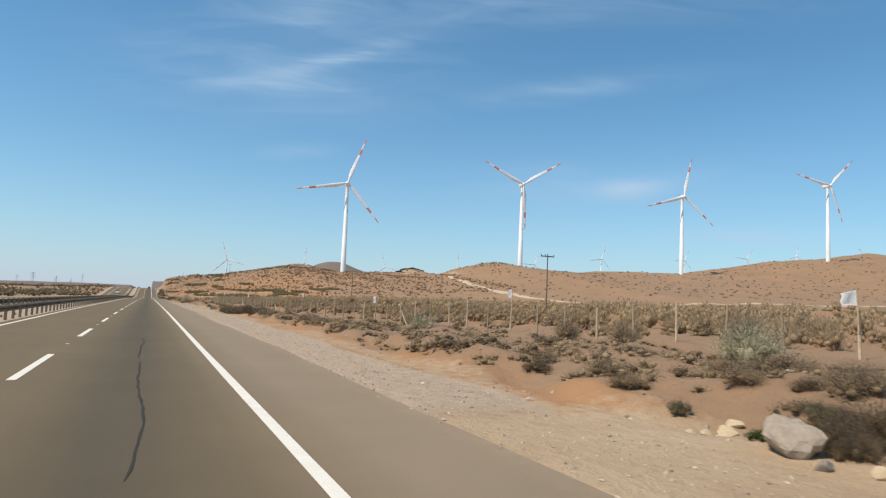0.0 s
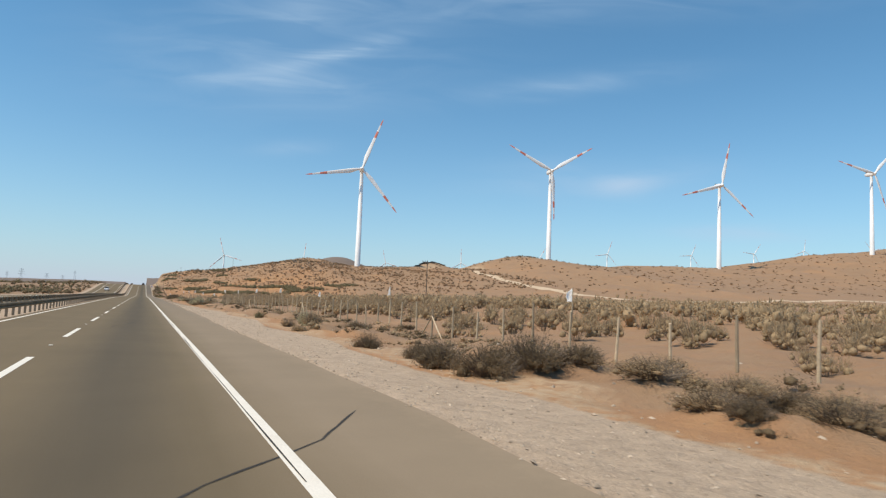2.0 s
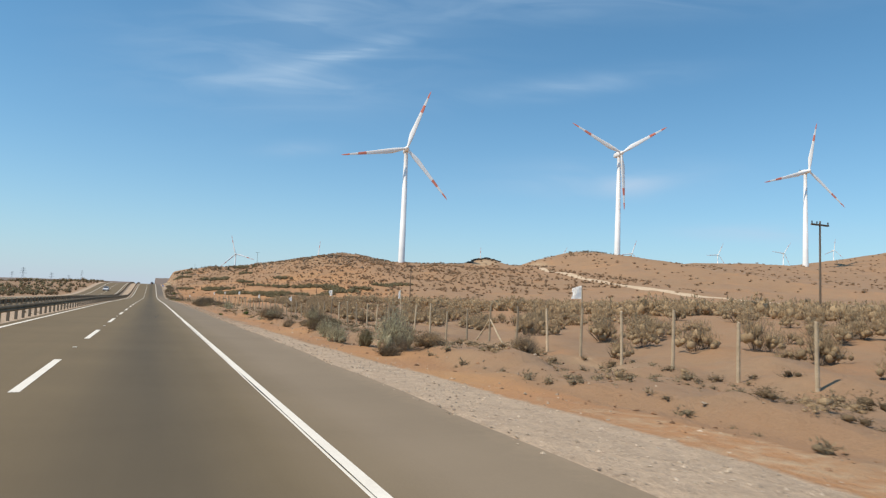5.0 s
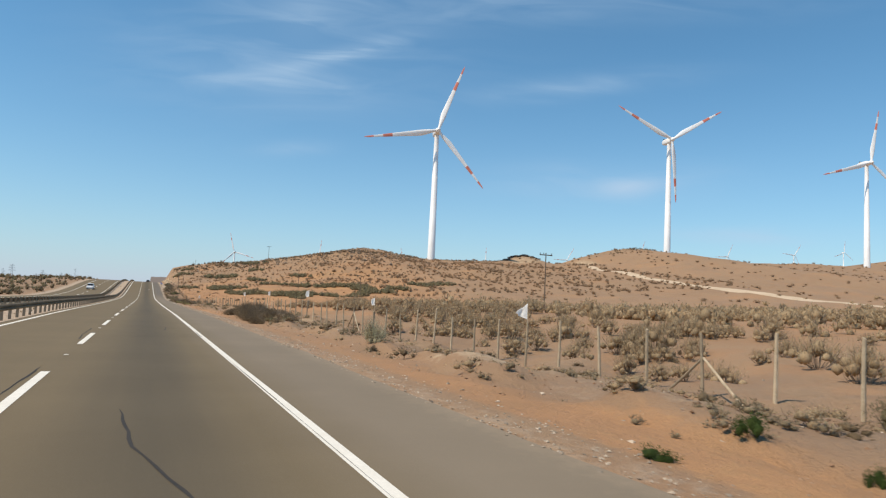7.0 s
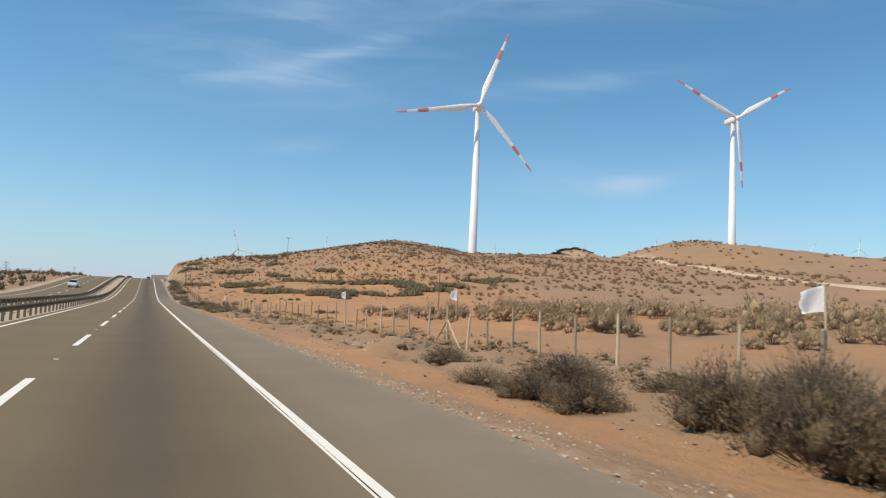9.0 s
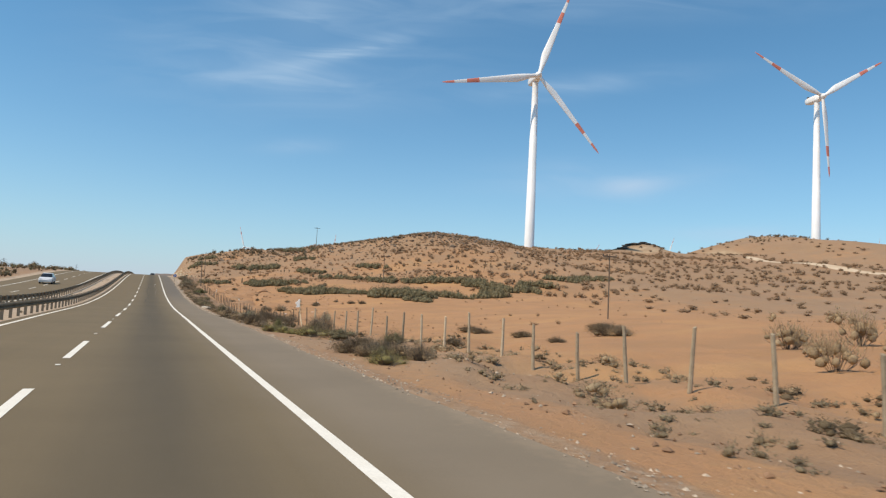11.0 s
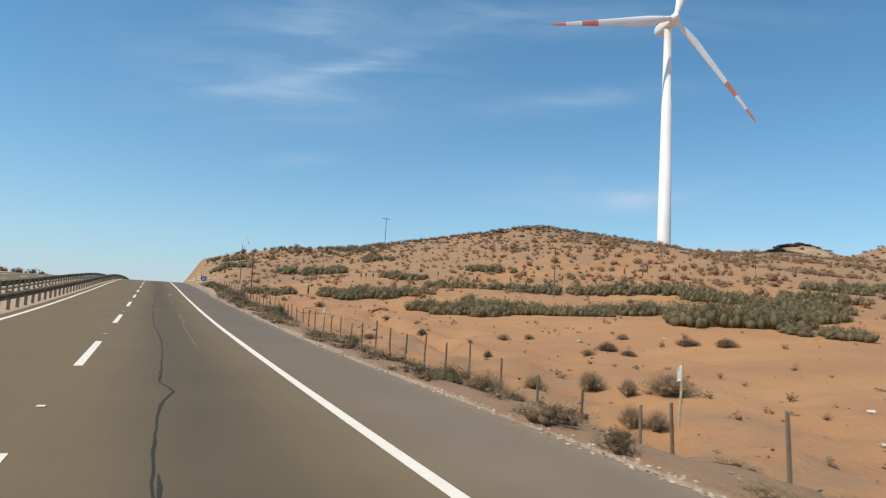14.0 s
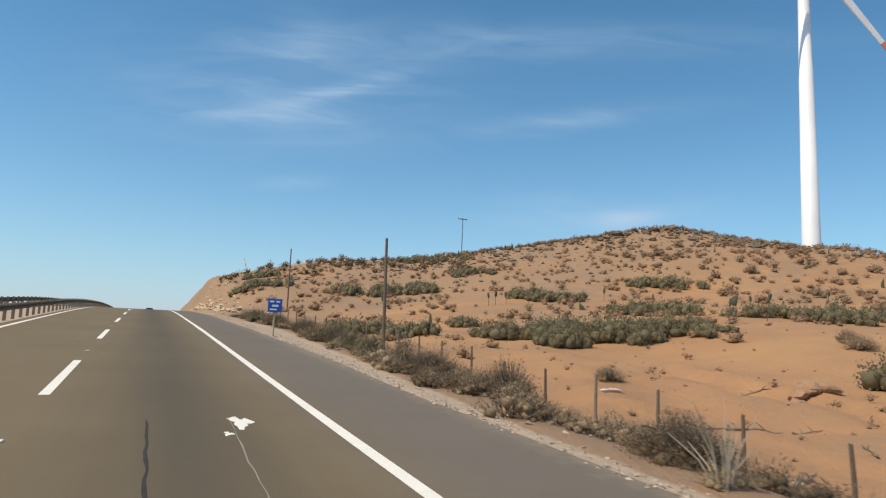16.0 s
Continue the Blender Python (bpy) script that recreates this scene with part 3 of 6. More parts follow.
# ---- ground ----
def build_ground():
    xs = np.concatenate([-np.geomspace(4600, 62, 28), np.arange(-60, -21, 2.5), [-21.0, -20.6, -10.2, -9.9, -9.0, -8, -6.3, -5.6, 0, 3.2],
                         np.arange(3.7, 14, 0.3), np.arange(14, 26, 0.6), np.arange(26, 60, 2.0), np.arange(60, 300, 5.0), np.arange(300, 700, 9.0), np.geomspace(700, 4600, 24)])
    ys = np.concatenate([-np.geomspace(3000, 32, 16), np.arange(-30, 450, 0.8), np.arange(450, 560, 2.0), np.geomspace(560, 4900, 70)])
    v, f = grid(xs, ys, ground_z)
    me = mesh_of("ground", v, f, M_SOIL, smooth=True)
    x, y = v[:, 0], v[:, 1]
    xg, xf = gravel_x(y), fence_x(y)
    wob = 0.5 * ripple(x, y, 9, 12)
    xe = tar_x(y) + (xg - tar_x(y)) * lerp(y, [120, 170, 280, 310, 388, 402], [1.0, 0.7, 0.6, 0.6, 0.6, 0.95])
    gravel = (1 - ss(-0.3, 0.35, x - xe + 0.5 * wob)) * (x > 3) * (1 - ss(520, 600, y))
    gravel = np.maximum(gravel, ss(-21.8, -20.9, x) * (1 - ss(-5.0, 0, x)) * (x < 0) * 1.0)
    gravel = np.maximum(gravel, ss(-24, -21.5, x) * (x < -20) * 0.6)
    gravel = gravel * np.where(x > 3, ss(6.5, 11.5, y + 0.8 * wob), 1) * np.where(x > 3, lerp(y, [130, 170, 290, 330, 390, 402], [1.0, 0.4, 0.4, 0.95, 0.95, 1.0]), 1.0)
    earth = (ss(-0.7, 0.0, x - xg) * (1 - ss(0.8, 2.4, x - xg + wob))) * (x > 3) * (1 - ss(260, 300, y)) * 0.95 * lerp(y, [180, 194, 220, 232], [1, 0.5, 0.5, 1])
    field = ss(228, 262, y + 6 * wob - 0.15 * x) * (1 - ss(0, 26, y - (436 + 0.12 * x) + 9 * wob)) * ss(8, 12, x) * (1 - ss(70, 125, x + 14 * wob))
    earth = np.maximum(earth, field)
    earth = np.maximum(earth, 0.5 * ss(0.1, 1.0, ripple(x, y, 30, 25)) * (x > 12))
    hill = ss(400, 440, y) * (x > 4) * (1 - ss(150, 190, x))
    earth = np.maximum(earth, hill * (0.22 + 0.3 * ripple(x, y, 13, 30)))
    pale = 0.9 * np.exp(-((x - 212.5 - 0.25 * (y - 462)) / 7.5) ** 2 - ((y - 462) / 17) ** 2) + np.exp(-((x - 184) / 10) ** 2 - ((y - 474) / 6) ** 2)
    pale = np.maximum(pale, (1 - ss(1.8, 3.4, np.abs(x - 5.6))) * (1 - ss(6, 13, y)) * ss(-30, -20, y))
    pale = np.maximum(pale, ss(447, 462, y) * (1 - ss(520, 540, y)) * ss(5.6, 6.6, x) * (1 - ss(8.0, 11, x)) * 0.35)
    strip = ss(-0.4, 0.1, x - xg) * (1 - ss(0.9, 2.0, x - xg - 0.7 * ripple(0 * y, y, 8, 22))) * (x > 3) * (1 - ss(120, 150, y))
    pale = np.maximum(pale, 0.52 * strip)
    dry = ss(1.4, 2.6, x - xg) * (1 - ss(-0.5, 2.5, x - xf)) * ss(120, 150, y) * (1 - ss(235, 260, y)) * (x > 3)
    pale = np.maximum(pale, dry * (0.34 + 0.3 * ripple(x, y, 6, 27)))
    cover = np.maximum(ss(520, 760, y), 1.0 * ss(21.5, 27, -x))
    cover = np.maximum(cover, 0.9 * ss(1.5, 2.8, x - xg + 0.6 * wob) * (1 - ss(5, 16, x - xf)) * ss(-40, -30, y) * (1 - ss(205, 245, y)) * (x > 3) * lerp(y, [40, 70, 120, 150], [0.9, 0.55, 0.6, 1.0]))
    cover = np.maximum(cover, 0.3 * ss(0.6, 1.6, x - xg) * (1 - ss(1, 6, x - xf)) * (x > 3) * np.clip(0.6 + 0.8 * ripple(x, y, 5, 3), 0, 1) * np.where(y < 130, 1, np.where(y < 300, 1.7, 0.6)))
    cover = np.maximum(cover, 0.8 * ss(0.1, 0.5, x - xe) * (1 - ss(1.5, 3.5, x - xg)) * ss(290, 320, y) * (1 - ss(440, 460, y)) * (x > 3))
    cover = np.maximum(cover, 0.6 * ss(90, 150, x) * ss(330, 380, y) * (0.7 + 0.5 * ripple(x, y, 30, 8)))
    cover = np.maximum(cover, 0.75 * ss(60, 110, x) * (1 - ss(-25, 30, y - (430 - 0.15 * x))) * (0.7 + 0.3 * ripple(x, y, 40, 16)))
    cover = np.maximum(cover, np.exp(-((x - 264) / 20) ** 2 - ((y - 476) / 16) ** 2))
    # dry litter strewn along the foot of the embankment
    cover = np.maximum(cover, 0.7 * ss(0.0, 0.7, ripple(x, y, 4, 9) + 0.4 * ripple(x, y, 1.6, 13)) * ss(-1, 0.5, x - xf) * (1 - ss(4, 11, x - xf)) * ss(318, 330, y) * (1 - ss(396, 408, y)))
    cover = np.maximum(cover, 0.6 * hill * (0.7 + 0.6 * ripple(x, y, 17, 6)))
    zone = np.stack([gravel, earth, pale, cover], -1).clip(0, 1).astype(np.float32)
    at = me.color_attributes.new("zone", "FLOAT_COLOR", "POINT")
    at.data.foreach_set("color", zone.ravel())
    tagged(new("ground", me), "brown and orange desert soil with a gravel verge", "ground", kind="structure")


build_ground()

RUN = np.concatenate([np.arange(-40, 560, 2.5), np.arange(560, 1500, 20.0)])


def build_road(name, left, right, label):
    """A slab of asphalt 8 cm thick; left and right give its edges along RUN."""
    z = road_z(RUN)
    L, R = left + 0 * RUN, right + 0 * RUN
    cols = [np.stack([L, RUN, z - 0.08], -1)]
    cols += [np.stack([L + (R - L) * k / 6, RUN, z + 0 * L], -1) for k in range(7)]
    cols += [np.stack([R + 0.05, RUN, z - 0.08], -1)]
    v, f = sweep(np.stack(cols, 1), closed=False)
    tagged(new(name, mesh_of(name, v, f, M_TAR)), label, "road", kind="structure")


build_road("road", -5.75, tar_x(RUN), "sun-bleached grey-brown asphalt motorway carriageway")
build_road("road_opposite", -20.5, -10.0, "sun-bleached asphalt of the opposite carriageway")


def stripe(name, x, width, y0, y1, label, wobble=0.0, lift=0.005):
    ys = np.arange(y0, y1 + 0.01, min(2.5, (y1 - y0) / 4))
    z = road_z(ys) + lift
    w = width / 2 + wobble * ripple(0 * ys, ys, 1.3, 4)
    v, f = ribbon(np.stack([x - w, ys, z], -1), np.stack([x + w, ys, z], -1))
    return tagged(new(name, mesh_of(name, v, f, M_LINE)), label, "road marking", kind="structure")


stripe("edge_line_right", 1.505, 0.158, -40, 1200, "worn white edge line on the asphalt", 0.006)


def worn_gap(y0, y1, x, seed):
    """A dark worn seam that splits the painted line lengthwise."""
    ys = np.arange(y0, y1, 0.8)
    w = np.clip(0.005 + 0.007 * ripple(0 * ys, ys, 6, seed), 0.001, 0.016)
    c = x + 0.012 * ripple(0 * ys, ys, 14, seed + 5)
    z = road_z(ys) + 0.009
    v, f = ribbon(np.stack([c - w, ys, z], -1), np.stack([c + w, ys, z], -1))
    tagged(new("line_seam", mesh_of("line_seam", v, f, M_SEAL)), "dark worn seam in the white edge line", "road crack", kind="structure")


worn_gap(55, 250, 1.462, 3)
worn_gap(300, 330, 1.43, 8)
stripe("edge_line_left", -5.32, 0.16, -40, 1200, "white edge line beside the guardrail", 0.006)
stripe("edge_line_opposite", -10.55, 0.15, -40, 1200, "white edge line of the opposite carriageway")
stripe("edge_line_opposite_far", -17.9, 0.15, -40, 1200, "white edge line of the opposite carriageway")


# far ends of the lane dashes; the painted spacing drifts a little
DASH_ENDS = ([18.3 + 12.0 * k for k in range(-3, 14)] + [185.0, 196.9, 207.9, 220.0, 231.2, 243.8, 255.5, 265.8, 275.6, 285.5, 297.8, 309.1, 320.2, 331.6, 342.9, 354.6, 366.9, 379.0, 390.0, 400.7]
             + [412.6 + 12.0 * k for k in range(28)])


def build_dashes():
    ys = np.linspace(0, 5.1, 5)
    for end in DASH_ENDS:
        y = end - 5.1
        z = road_z(y + ys) + 0.005
        v, f = ribbon(np.stack([-2.075 + 0 * ys, y + ys, z], -1), np.stack([-1.925 + 0 * ys, y + ys, z], -1))
        tagged(new("lane_dash", mesh_of("lane_dash", v, f, M_LINE)), "white lane dash painted on the asphalt", "road marking", "lane dashes", "structure")
    for k in range(0, 40):
        y = 24.3 + 12.0 * k
        z = road_z(y + ys) + 0.005
        v, f = ribbon(np.stack([-14.3 + 0 * ys, y + ys, z], -1), np.stack([-14.15 + 0 * ys, y + ys, z], -1))
        tagged(new("lane_dash", mesh_of("lane_dash", v, f, M_LINE)), "white lane dash of the opposite carriageway", "road marking", "lane dashes opposite", "structure")


build_dashes()


def build_studs():
    bm = bmesh.new()
    box(bm, (-0.05, -0.05, 0), (0.05, 0.05, 0.016), 0.005)
    me = from_bm("road_stud", bm, M_LINE)
    for end in DASH_ENDS[3:40]:
        y = end + (2.4 if end > 290 else 3.4)
        ob = tagged(new("road_stud", me), "small white reflective stud between lane dashes", "road stud", "road studs")
        ob.location = (-2.0, y, float(road_z(y)))


build_studs()


def crack(points, width, mat, name, label, seed):
    rnd = random.Random(seed)
    pts = []
    for (x0, y0), (x1, y1) in zip(points, points[1:]):
        n = max(2, int(math.hypot(x1 - x0, y1 - y0) / 0.35))
        pts += [(x0 + (x1 - x0) * i / n + rnd.uniform(-0.015, 0.015), y0 + (y1 - y0) * i / n) for i in range(n)]
    pts.append(points[-1])
    p = np.array(pts)
    w = np.array([width * rnd.uniform(0.5, 1.25) / 2 for _ in pts])
    w[0] = w[-1] = 0.004
    way = np.gradient(p, axis=0)
    side = np.stack([way[:, 1], -way[:, 0]], -1) / (np.linalg.norm(way, axis=1)[:, None] + 1e-9)
    if way[:, 1].mean() < 0:
        side = -side
    a, b = p - side * w[:, None], p + side * w[:, None]
    v, f = ribbon(np.column_stack([a, road_z(a[:, 1]) + 0.004]), np.column_stack([b, road_z(b[:, 1]) + 0.004]))
    tagged(new(name, mesh_of(name, v, f, mat)), label, "road crack", kind="structure")


for i, pts in enumerate((
        [(-0.13, 17.3), (-0.09, 18.5), (-0.09, 20.5), (-0.08, 21.5), (0.01, 22.7), (-0.05, 23.8), (-0.11, 25.0)],
        [(-0.06, 6.2), (0.0, 7.3), (0.07, 9.2), (-0.06, 12.5), (-0.05, 16.5)], [(-0.98, 79.8), (-0.87, 80.7), (-0.5, 82.1), (-0.15, 84.7)],
        [(0.05, 176.2), (-0.15, 177.0), (-0.44, 178.3), (-0.64, 180.6)], [(-2.2, 182), (-2.18, 185.8)], [(-2.18, 193.5), (-2.27, 196.2), (-2.25, 198.2), (-2.25, 200.1)], [(0.09, 164.4), (0.12, 166.4), (0.28, 168.2), (0.31, 170.2)],
        [(-0.77, 340.6), (-0.75, 342.8), (-0.68, 345.3), (-0.48, 346.5), (-0.67, 347.5), (-0.61, 349.5), (-0.55, 353.2), (-0.55, 355.2), (-0.61, 357.7), (-0.73, 361.3), (-0.76, 366.4), (-0.77, 368.5), (-0.83, 371.5), (-0.73, 376.7)], [(-0.64, 377.6), (-0.68, 379.9), (-0.63, 381.9), (-0.66, 386.4), (-0.66, 393.5)], [(1.3, 316.4), (1.38, 318.7)],
        [(0.18, 54.4), (0.67, 55.15), (1.38, 55.9), (2.0, 56.6), (2.9, 58.3)], [(0.34, 199.6), (0.43, 201.1), (0.48, 202.4)], [(-0.87, 334.4), (-0.87, 336.2), (-0.76, 337.8), (-0.7, 340), (-0.72, 342)])):
    crack(pts, 0.038, M_SEAL, "sealed_crack", "black tar-sealed crack in the asphalt", i)
crack([(0.26, 353.4), (0.25, 355.6), (0.24, 360.6), (0.4, 369.4)], 0.016, M_SCUFF, "scratch", "pale scratch along the asphalt", 31)
crack([(-1.65, 329.3), (-0.5, 329.6), (0.35, 329.85)], 0.022, M_SEAL, "sealed_crack", "dark hairline crack across the asphalt", 36)
crack([(0.4, 364), (0.37, 368), (0.46, 371.5), (0.4, 375)], 0.018, M_SCUFF, "scratch", "pale scratch along the asphalt", 33)
crack([(0.33, 377.5), (0.28, 379.8), (0.31, 384), (0.25, 388)], 0.018, M_SCUFF, "scratch", "pale scratch along the asphalt", 34)
crack([(0.27, 365.5), (0.27, 368.8)], 0.016, M_SCUFF, "scratch", "pale scratch along the asphalt", 35)
crack([(0.2, 389), (0.25, 391.5), (0.3, 393.5)], 0.016, M_SCUFF, "scratch", "pale scratch along the asphalt", 32)


def splash():
    a = np.linspace(0, 2 * math.pi, 22, endpoint=False)
    for cx, cy, rx, ry, k in ((0.42, 393.2, 0.12, 0.36, 1), (0.2, 392.5, 0.05, 0.1, 2)):
        r = 1 + 0.35 * np.sin(3 * a + k) + 0.2 * np.sin(7 * a + 2 * k)
        x, y = cx + rx * r * np.cos(a), cy + ry * r * np.sin(a)
        v = np.concatenate([[[cx, cy, float(road_z(cy)) + 0.004]], np.column_stack([x, y, road_z(y) + 0.004])])
        f = [(0, 1 + i, 1 + (i + 1) % 22) for i in range(22)]
        tagged(new("paint_splash", mesh_of("paint_splash", v, f, M_LINE)), "spilt white paint on the asphalt", "paint splash", kind="structure")


splash()


# ---- the dirt track up the hill ----
def build_track():
    way = np.array([(420, 262), (330, 255), (262, 262), (222, 272), (206, 279), (198, 294), (194, 318), (192, 345), (195, 380), (197, 405), (200, 434), (202, 442)], float)
    s = np.arange(len(way))
    t = np.linspace(0, len(way) - 1, 150)
    p = np.column_stack([np.interp(t, s, way[:, i]) for i in (0, 1)])
    for _ in range(6):
        p[1:-1] = (p[:-2] + 2 * p[1:-1] + p[2:]) / 4
    d = np.gradient(p, axis=0)
    side = np.stack([d[:, 1], -d[:, 0]], -1) / np.linalg.norm(d, axis=1)[:, None]
    w = 2.3 + 0.4 * ripple(p[:, 0], p[:, 1], 11, 3)
    rows = [p + side * w[:, None] * k for k in (1, 0.35, -0.35, -1)]
    v, f = sweep(np.stack([np.column_stack([q, ground_z(q[:, 0], q[:, 1]) + (0.12 if abs(k) < 0.5 else 0.05)]) for q, k in zip(rows, (1, 0, 0, -1))], 1), closed=False)
    tagged(new("dirt_track", mesh_of("dirt_track", v, f[:, ::-1], M_TRACK)), "pale dirt track climbing the brown hill", "track", kind="structure")


M_TRACK = material("pale_track_dirt", (0.64, 0.5, 0.35), (0.52, 0.39, 0.25), 4.0, 3, 0.95, 0.3, 0.02)
build_track()


# ---- guardrails in the median ----
def build_rail(x, face, seed):
    rail = empty("guardrail")
    tagged(rail, "long dark weathered steel guardrail on posts", "guardrail", "median guardrails")
    prof = [(0.0, 0.31), (0.045, 0.33), (0.085, 0.37), (0.085, 0.42), (0.02, 0.465), (0.085, 0.51), (0.085, 0.56), (0.045, 0.60), (0.0, 0.62)]
    prof = prof + [(a - 0.006, b) for a, b in prof[::-1]]
    ys = np.concatenate([np.arange(-30, 570, 4.0), np.arange(570, 900, 12.0)])
    z = road_z(ys)
    rows = [[(x + face * (0.06 + a), y, h + b + 0.05) for a, b in prof] for y, h in zip(ys, z)]
    v, f = sweep(rows)
    part("beam", mesh_of("beam", v, f if face < 0 else f[:, ::-1], M_STEEL), rail, "dark corrugated steel beam")
    bm = bmesh.new()
    for lo, hi in (((-0.06, -0.05, -0.4), (0.06, -0.042, 0.72)), ((-0.06, 0.042, -0.4), (0.06, 0.05, 0.72)), ((-0.005, -0.042, -0.4), (0.005, 0.042, 0.72))):
        box(bm, lo, hi)
    me = from_bm("rail_post", bm, M_POSTSTEEL)
    for k in range(290):
        y = -20 + 2.0 * k
        part("rail_post", me, rail, m=pose(x, y, float(road_z(y)), 0, 0, 0))


build_rail(-6.25, 1, 1)
build_rail(-9.1, -1, 2)

# ---- fence with posts, braces and flags ----
def post_mesh(seed, height=1.5, r=0.066, wood=None):
    rnd = random.Random(seed)
    pts = [(rnd.uniform(-0.012, 0.012), rnd.uniform(-0.012, 0.012), h) for h in (-0.3, 0.0, 0.5 * height, height)]
    bm = tube(pts, [r * 1.1, r * 1.08, r, r * 0.86], 7)
    for v in bm.verts:
        if v.co.z > height - 0.05:
            v.co.z += v.co.x * 0.5
    return from_bm("fence_post", bm, wood or M_WOOD)


# even runs of posts, each to an end along the road; then the uneven stretch by the dip
FENCE_RUNS = [(0.4, 0), (14.21, 6), (16.78, 1), (33.24, 7), (42.18, 4), (46.67, 2), (51.41, 2), (63.3, 5), (70.5, 3), (81.4, 5), (88.09, 3), (106.71, 8), (144.36, 16), (161.52, 7), (178.22, 7), (185.04, 3), (194.2, 4),
              (211.12, 8), (215.0, 2), (227.12, 6), (231.3, 2), (237.1, 3), (244.1, 4), (283.57, 19), (302.9, 9), (311.67, 4), (313.49, 1), (315.9, 1), (318.4, 1), (320.15, 1), (325.28, 2), (328.23, 1), (330.25, 1), (333.0, 1), (341.34, 4), (346.86, 2),
              (347.95, 1), (352.37, 2), (368.5, 7), (379.45, 5), (385.96, 3), (391.58, 3), (400.24, 4), (409.7, 4), (436.0, 12)]
# along the road, cloth width and height, how far its free edge is drawn in at the top and at the bottom
FLAGS = [(14.21, 0.45, 0.5, 0.1, 0.1), (33.24, 0.3, 0.52, 0.2, 0.15), (51.41, 0.3, 0.54, 0.1, 0.0), (70.5, 0.26, 0.54, 0.3, 0.1), (88.09, 0.26, 0.62, 0.75, 0.05), (106.71, 0.3, 0.45, 0.1, 0.2), (124.5, 0.34, 0.5, 0.2, 0.1),
         (142.1, 0.4, 0.5, 0.1, 0.1), (161.52, 0.17, 0.6, 0.3, 0.1), (178.22, 0.36, 0.5, 0.05, 0.05), (194.2, 0.52, 0.66, 0.45, 0.3), (211.12, 0.3, 0.5, 0.2, 0.1), (227.12, 0.46, 0.56, 0.2, 0.0), (243.5, 0.35, 0.5, 0.2, 0.2),
         (259.0, 0.35, 0.5, 0.1, 0.2), (311.67, 0.46, 0.6, 0.35, 0.0), (346.86, 0.1, 0.36, 0.2, 0.0), (379.45, 0.2, 0.5, 0.8, 0.0)]
BRACES = [46.67, 81.4, 114, 150, 185.04, 215.0, 244, 311.67]


def post_height(y):
    return float(lerp(y, [0, 30, 50, 65, 85, 110, 150, 180, 205, 220, 235, 290, 315, 335, 345, 348, 353, 356, 375, 390, 410], [1.6, 1.58, 1.6, 1.6, 1.57, 1.65, 1.74, 1.8, 1.75, 1.6, 1.45, 1.42, 1.42, 1.55, 1.45, 1.0, 0.75, 1.42, 1.3, 1.2, 1.2]))


def build_fence():
    rnd = random.Random(4)
    fence = tagged(empty("fence"), "roadside fence of weathered wooden posts", "fence")
    kinds = [post_mesh(k, 1.5, 0.05) for k in range(8)]
    dark = [post_mesh(10 + k, 1.5, 0.04, M_DARKWOOD) for k in range(8)]
    brace = from_bm("brace", tube([(0, 0, 1.12), (0.02, 0.75, 0.5), (0, 1.45, -0.08)], [0.036, 0.04, 0.044], 7), M_WOOD)
    ys = [FENCE_RUNS[0][0]]
    for end, n in FENCE_RUNS[1:]:
        ys += [ys[-1] + (end - ys[-1]) * (k + 1) / n for k in range(n)]
    for y in ys:
        near = min(BRACES, key=lambda b: abs(b - y))
        x = float(fence_x(y))
        jx, lean = rnd.uniform(-0.06, 0.06), rnd.gauss(0, 1.6)
        if abs(y - 315.9) < 0.3:
            lean = -11
        m = pose(x + jx, y, float(ground_z(x + jx, y)), lean, rnd.gauss(0.6, 1.4), rnd.uniform(0, 360))
        tall = post_height(y) * rnd.uniform(0.96, 1.04)
        part("fence_post", (kinds if y < 308 else dark)[rnd.randrange(8)], fence, m=m @ Matrix.Diagonal((1, 1, tall / 1.5, 1)))
        if abs(near - y) < 1.1:
            for turn in (0, 180) if near < 300 else (180,):
                part("brace", brace, fence, "slanting wooden brace", m=pose(x + jx, y, float(ground_z(x + jx, y + (1.3 if turn == 0 else -1.3))), 0, 0, turn))


def cloth_mesh(seed, width, height, top, bottom):
    """A rag hung along +z from a stick, its free edge to -x drawn in at the top and the bottom."""
    n, m = 9, 8
    rnd = random.Random(seed)
    a, b = rnd.uniform(4, 7), rnd.uniform(0, 6)
    bm = bmesh.new()
    rows = []
    for j in range(m):
        h = j / (m - 1)
        row = []
        for i in range(n):
            s = i / (n - 1)
            z = height * (h + s * (bottom * (1 - h) - top * h) - 0.1 * s * s)
            ragged = 0.05 * width * math.sin(9 * h + b) * s
            row.append(bm.verts.new((-(width * s + ragged), 0.16 * width * math.sqrt(s) * math.sin(a * s + 3 * h + b), z)))
        rows.append(row)
    for j in range(m - 1):
        for i in range(n - 1):
            bm.faces.new((rows[j][i], rows[j][i + 1], rows[j + 1][i + 1], rows[j + 1][i]))
    bmesh.ops.solidify(bm, geom=bm.faces[:], thickness=0.005)
    return from_bm("cloth", bm, M_CLOTH, True)


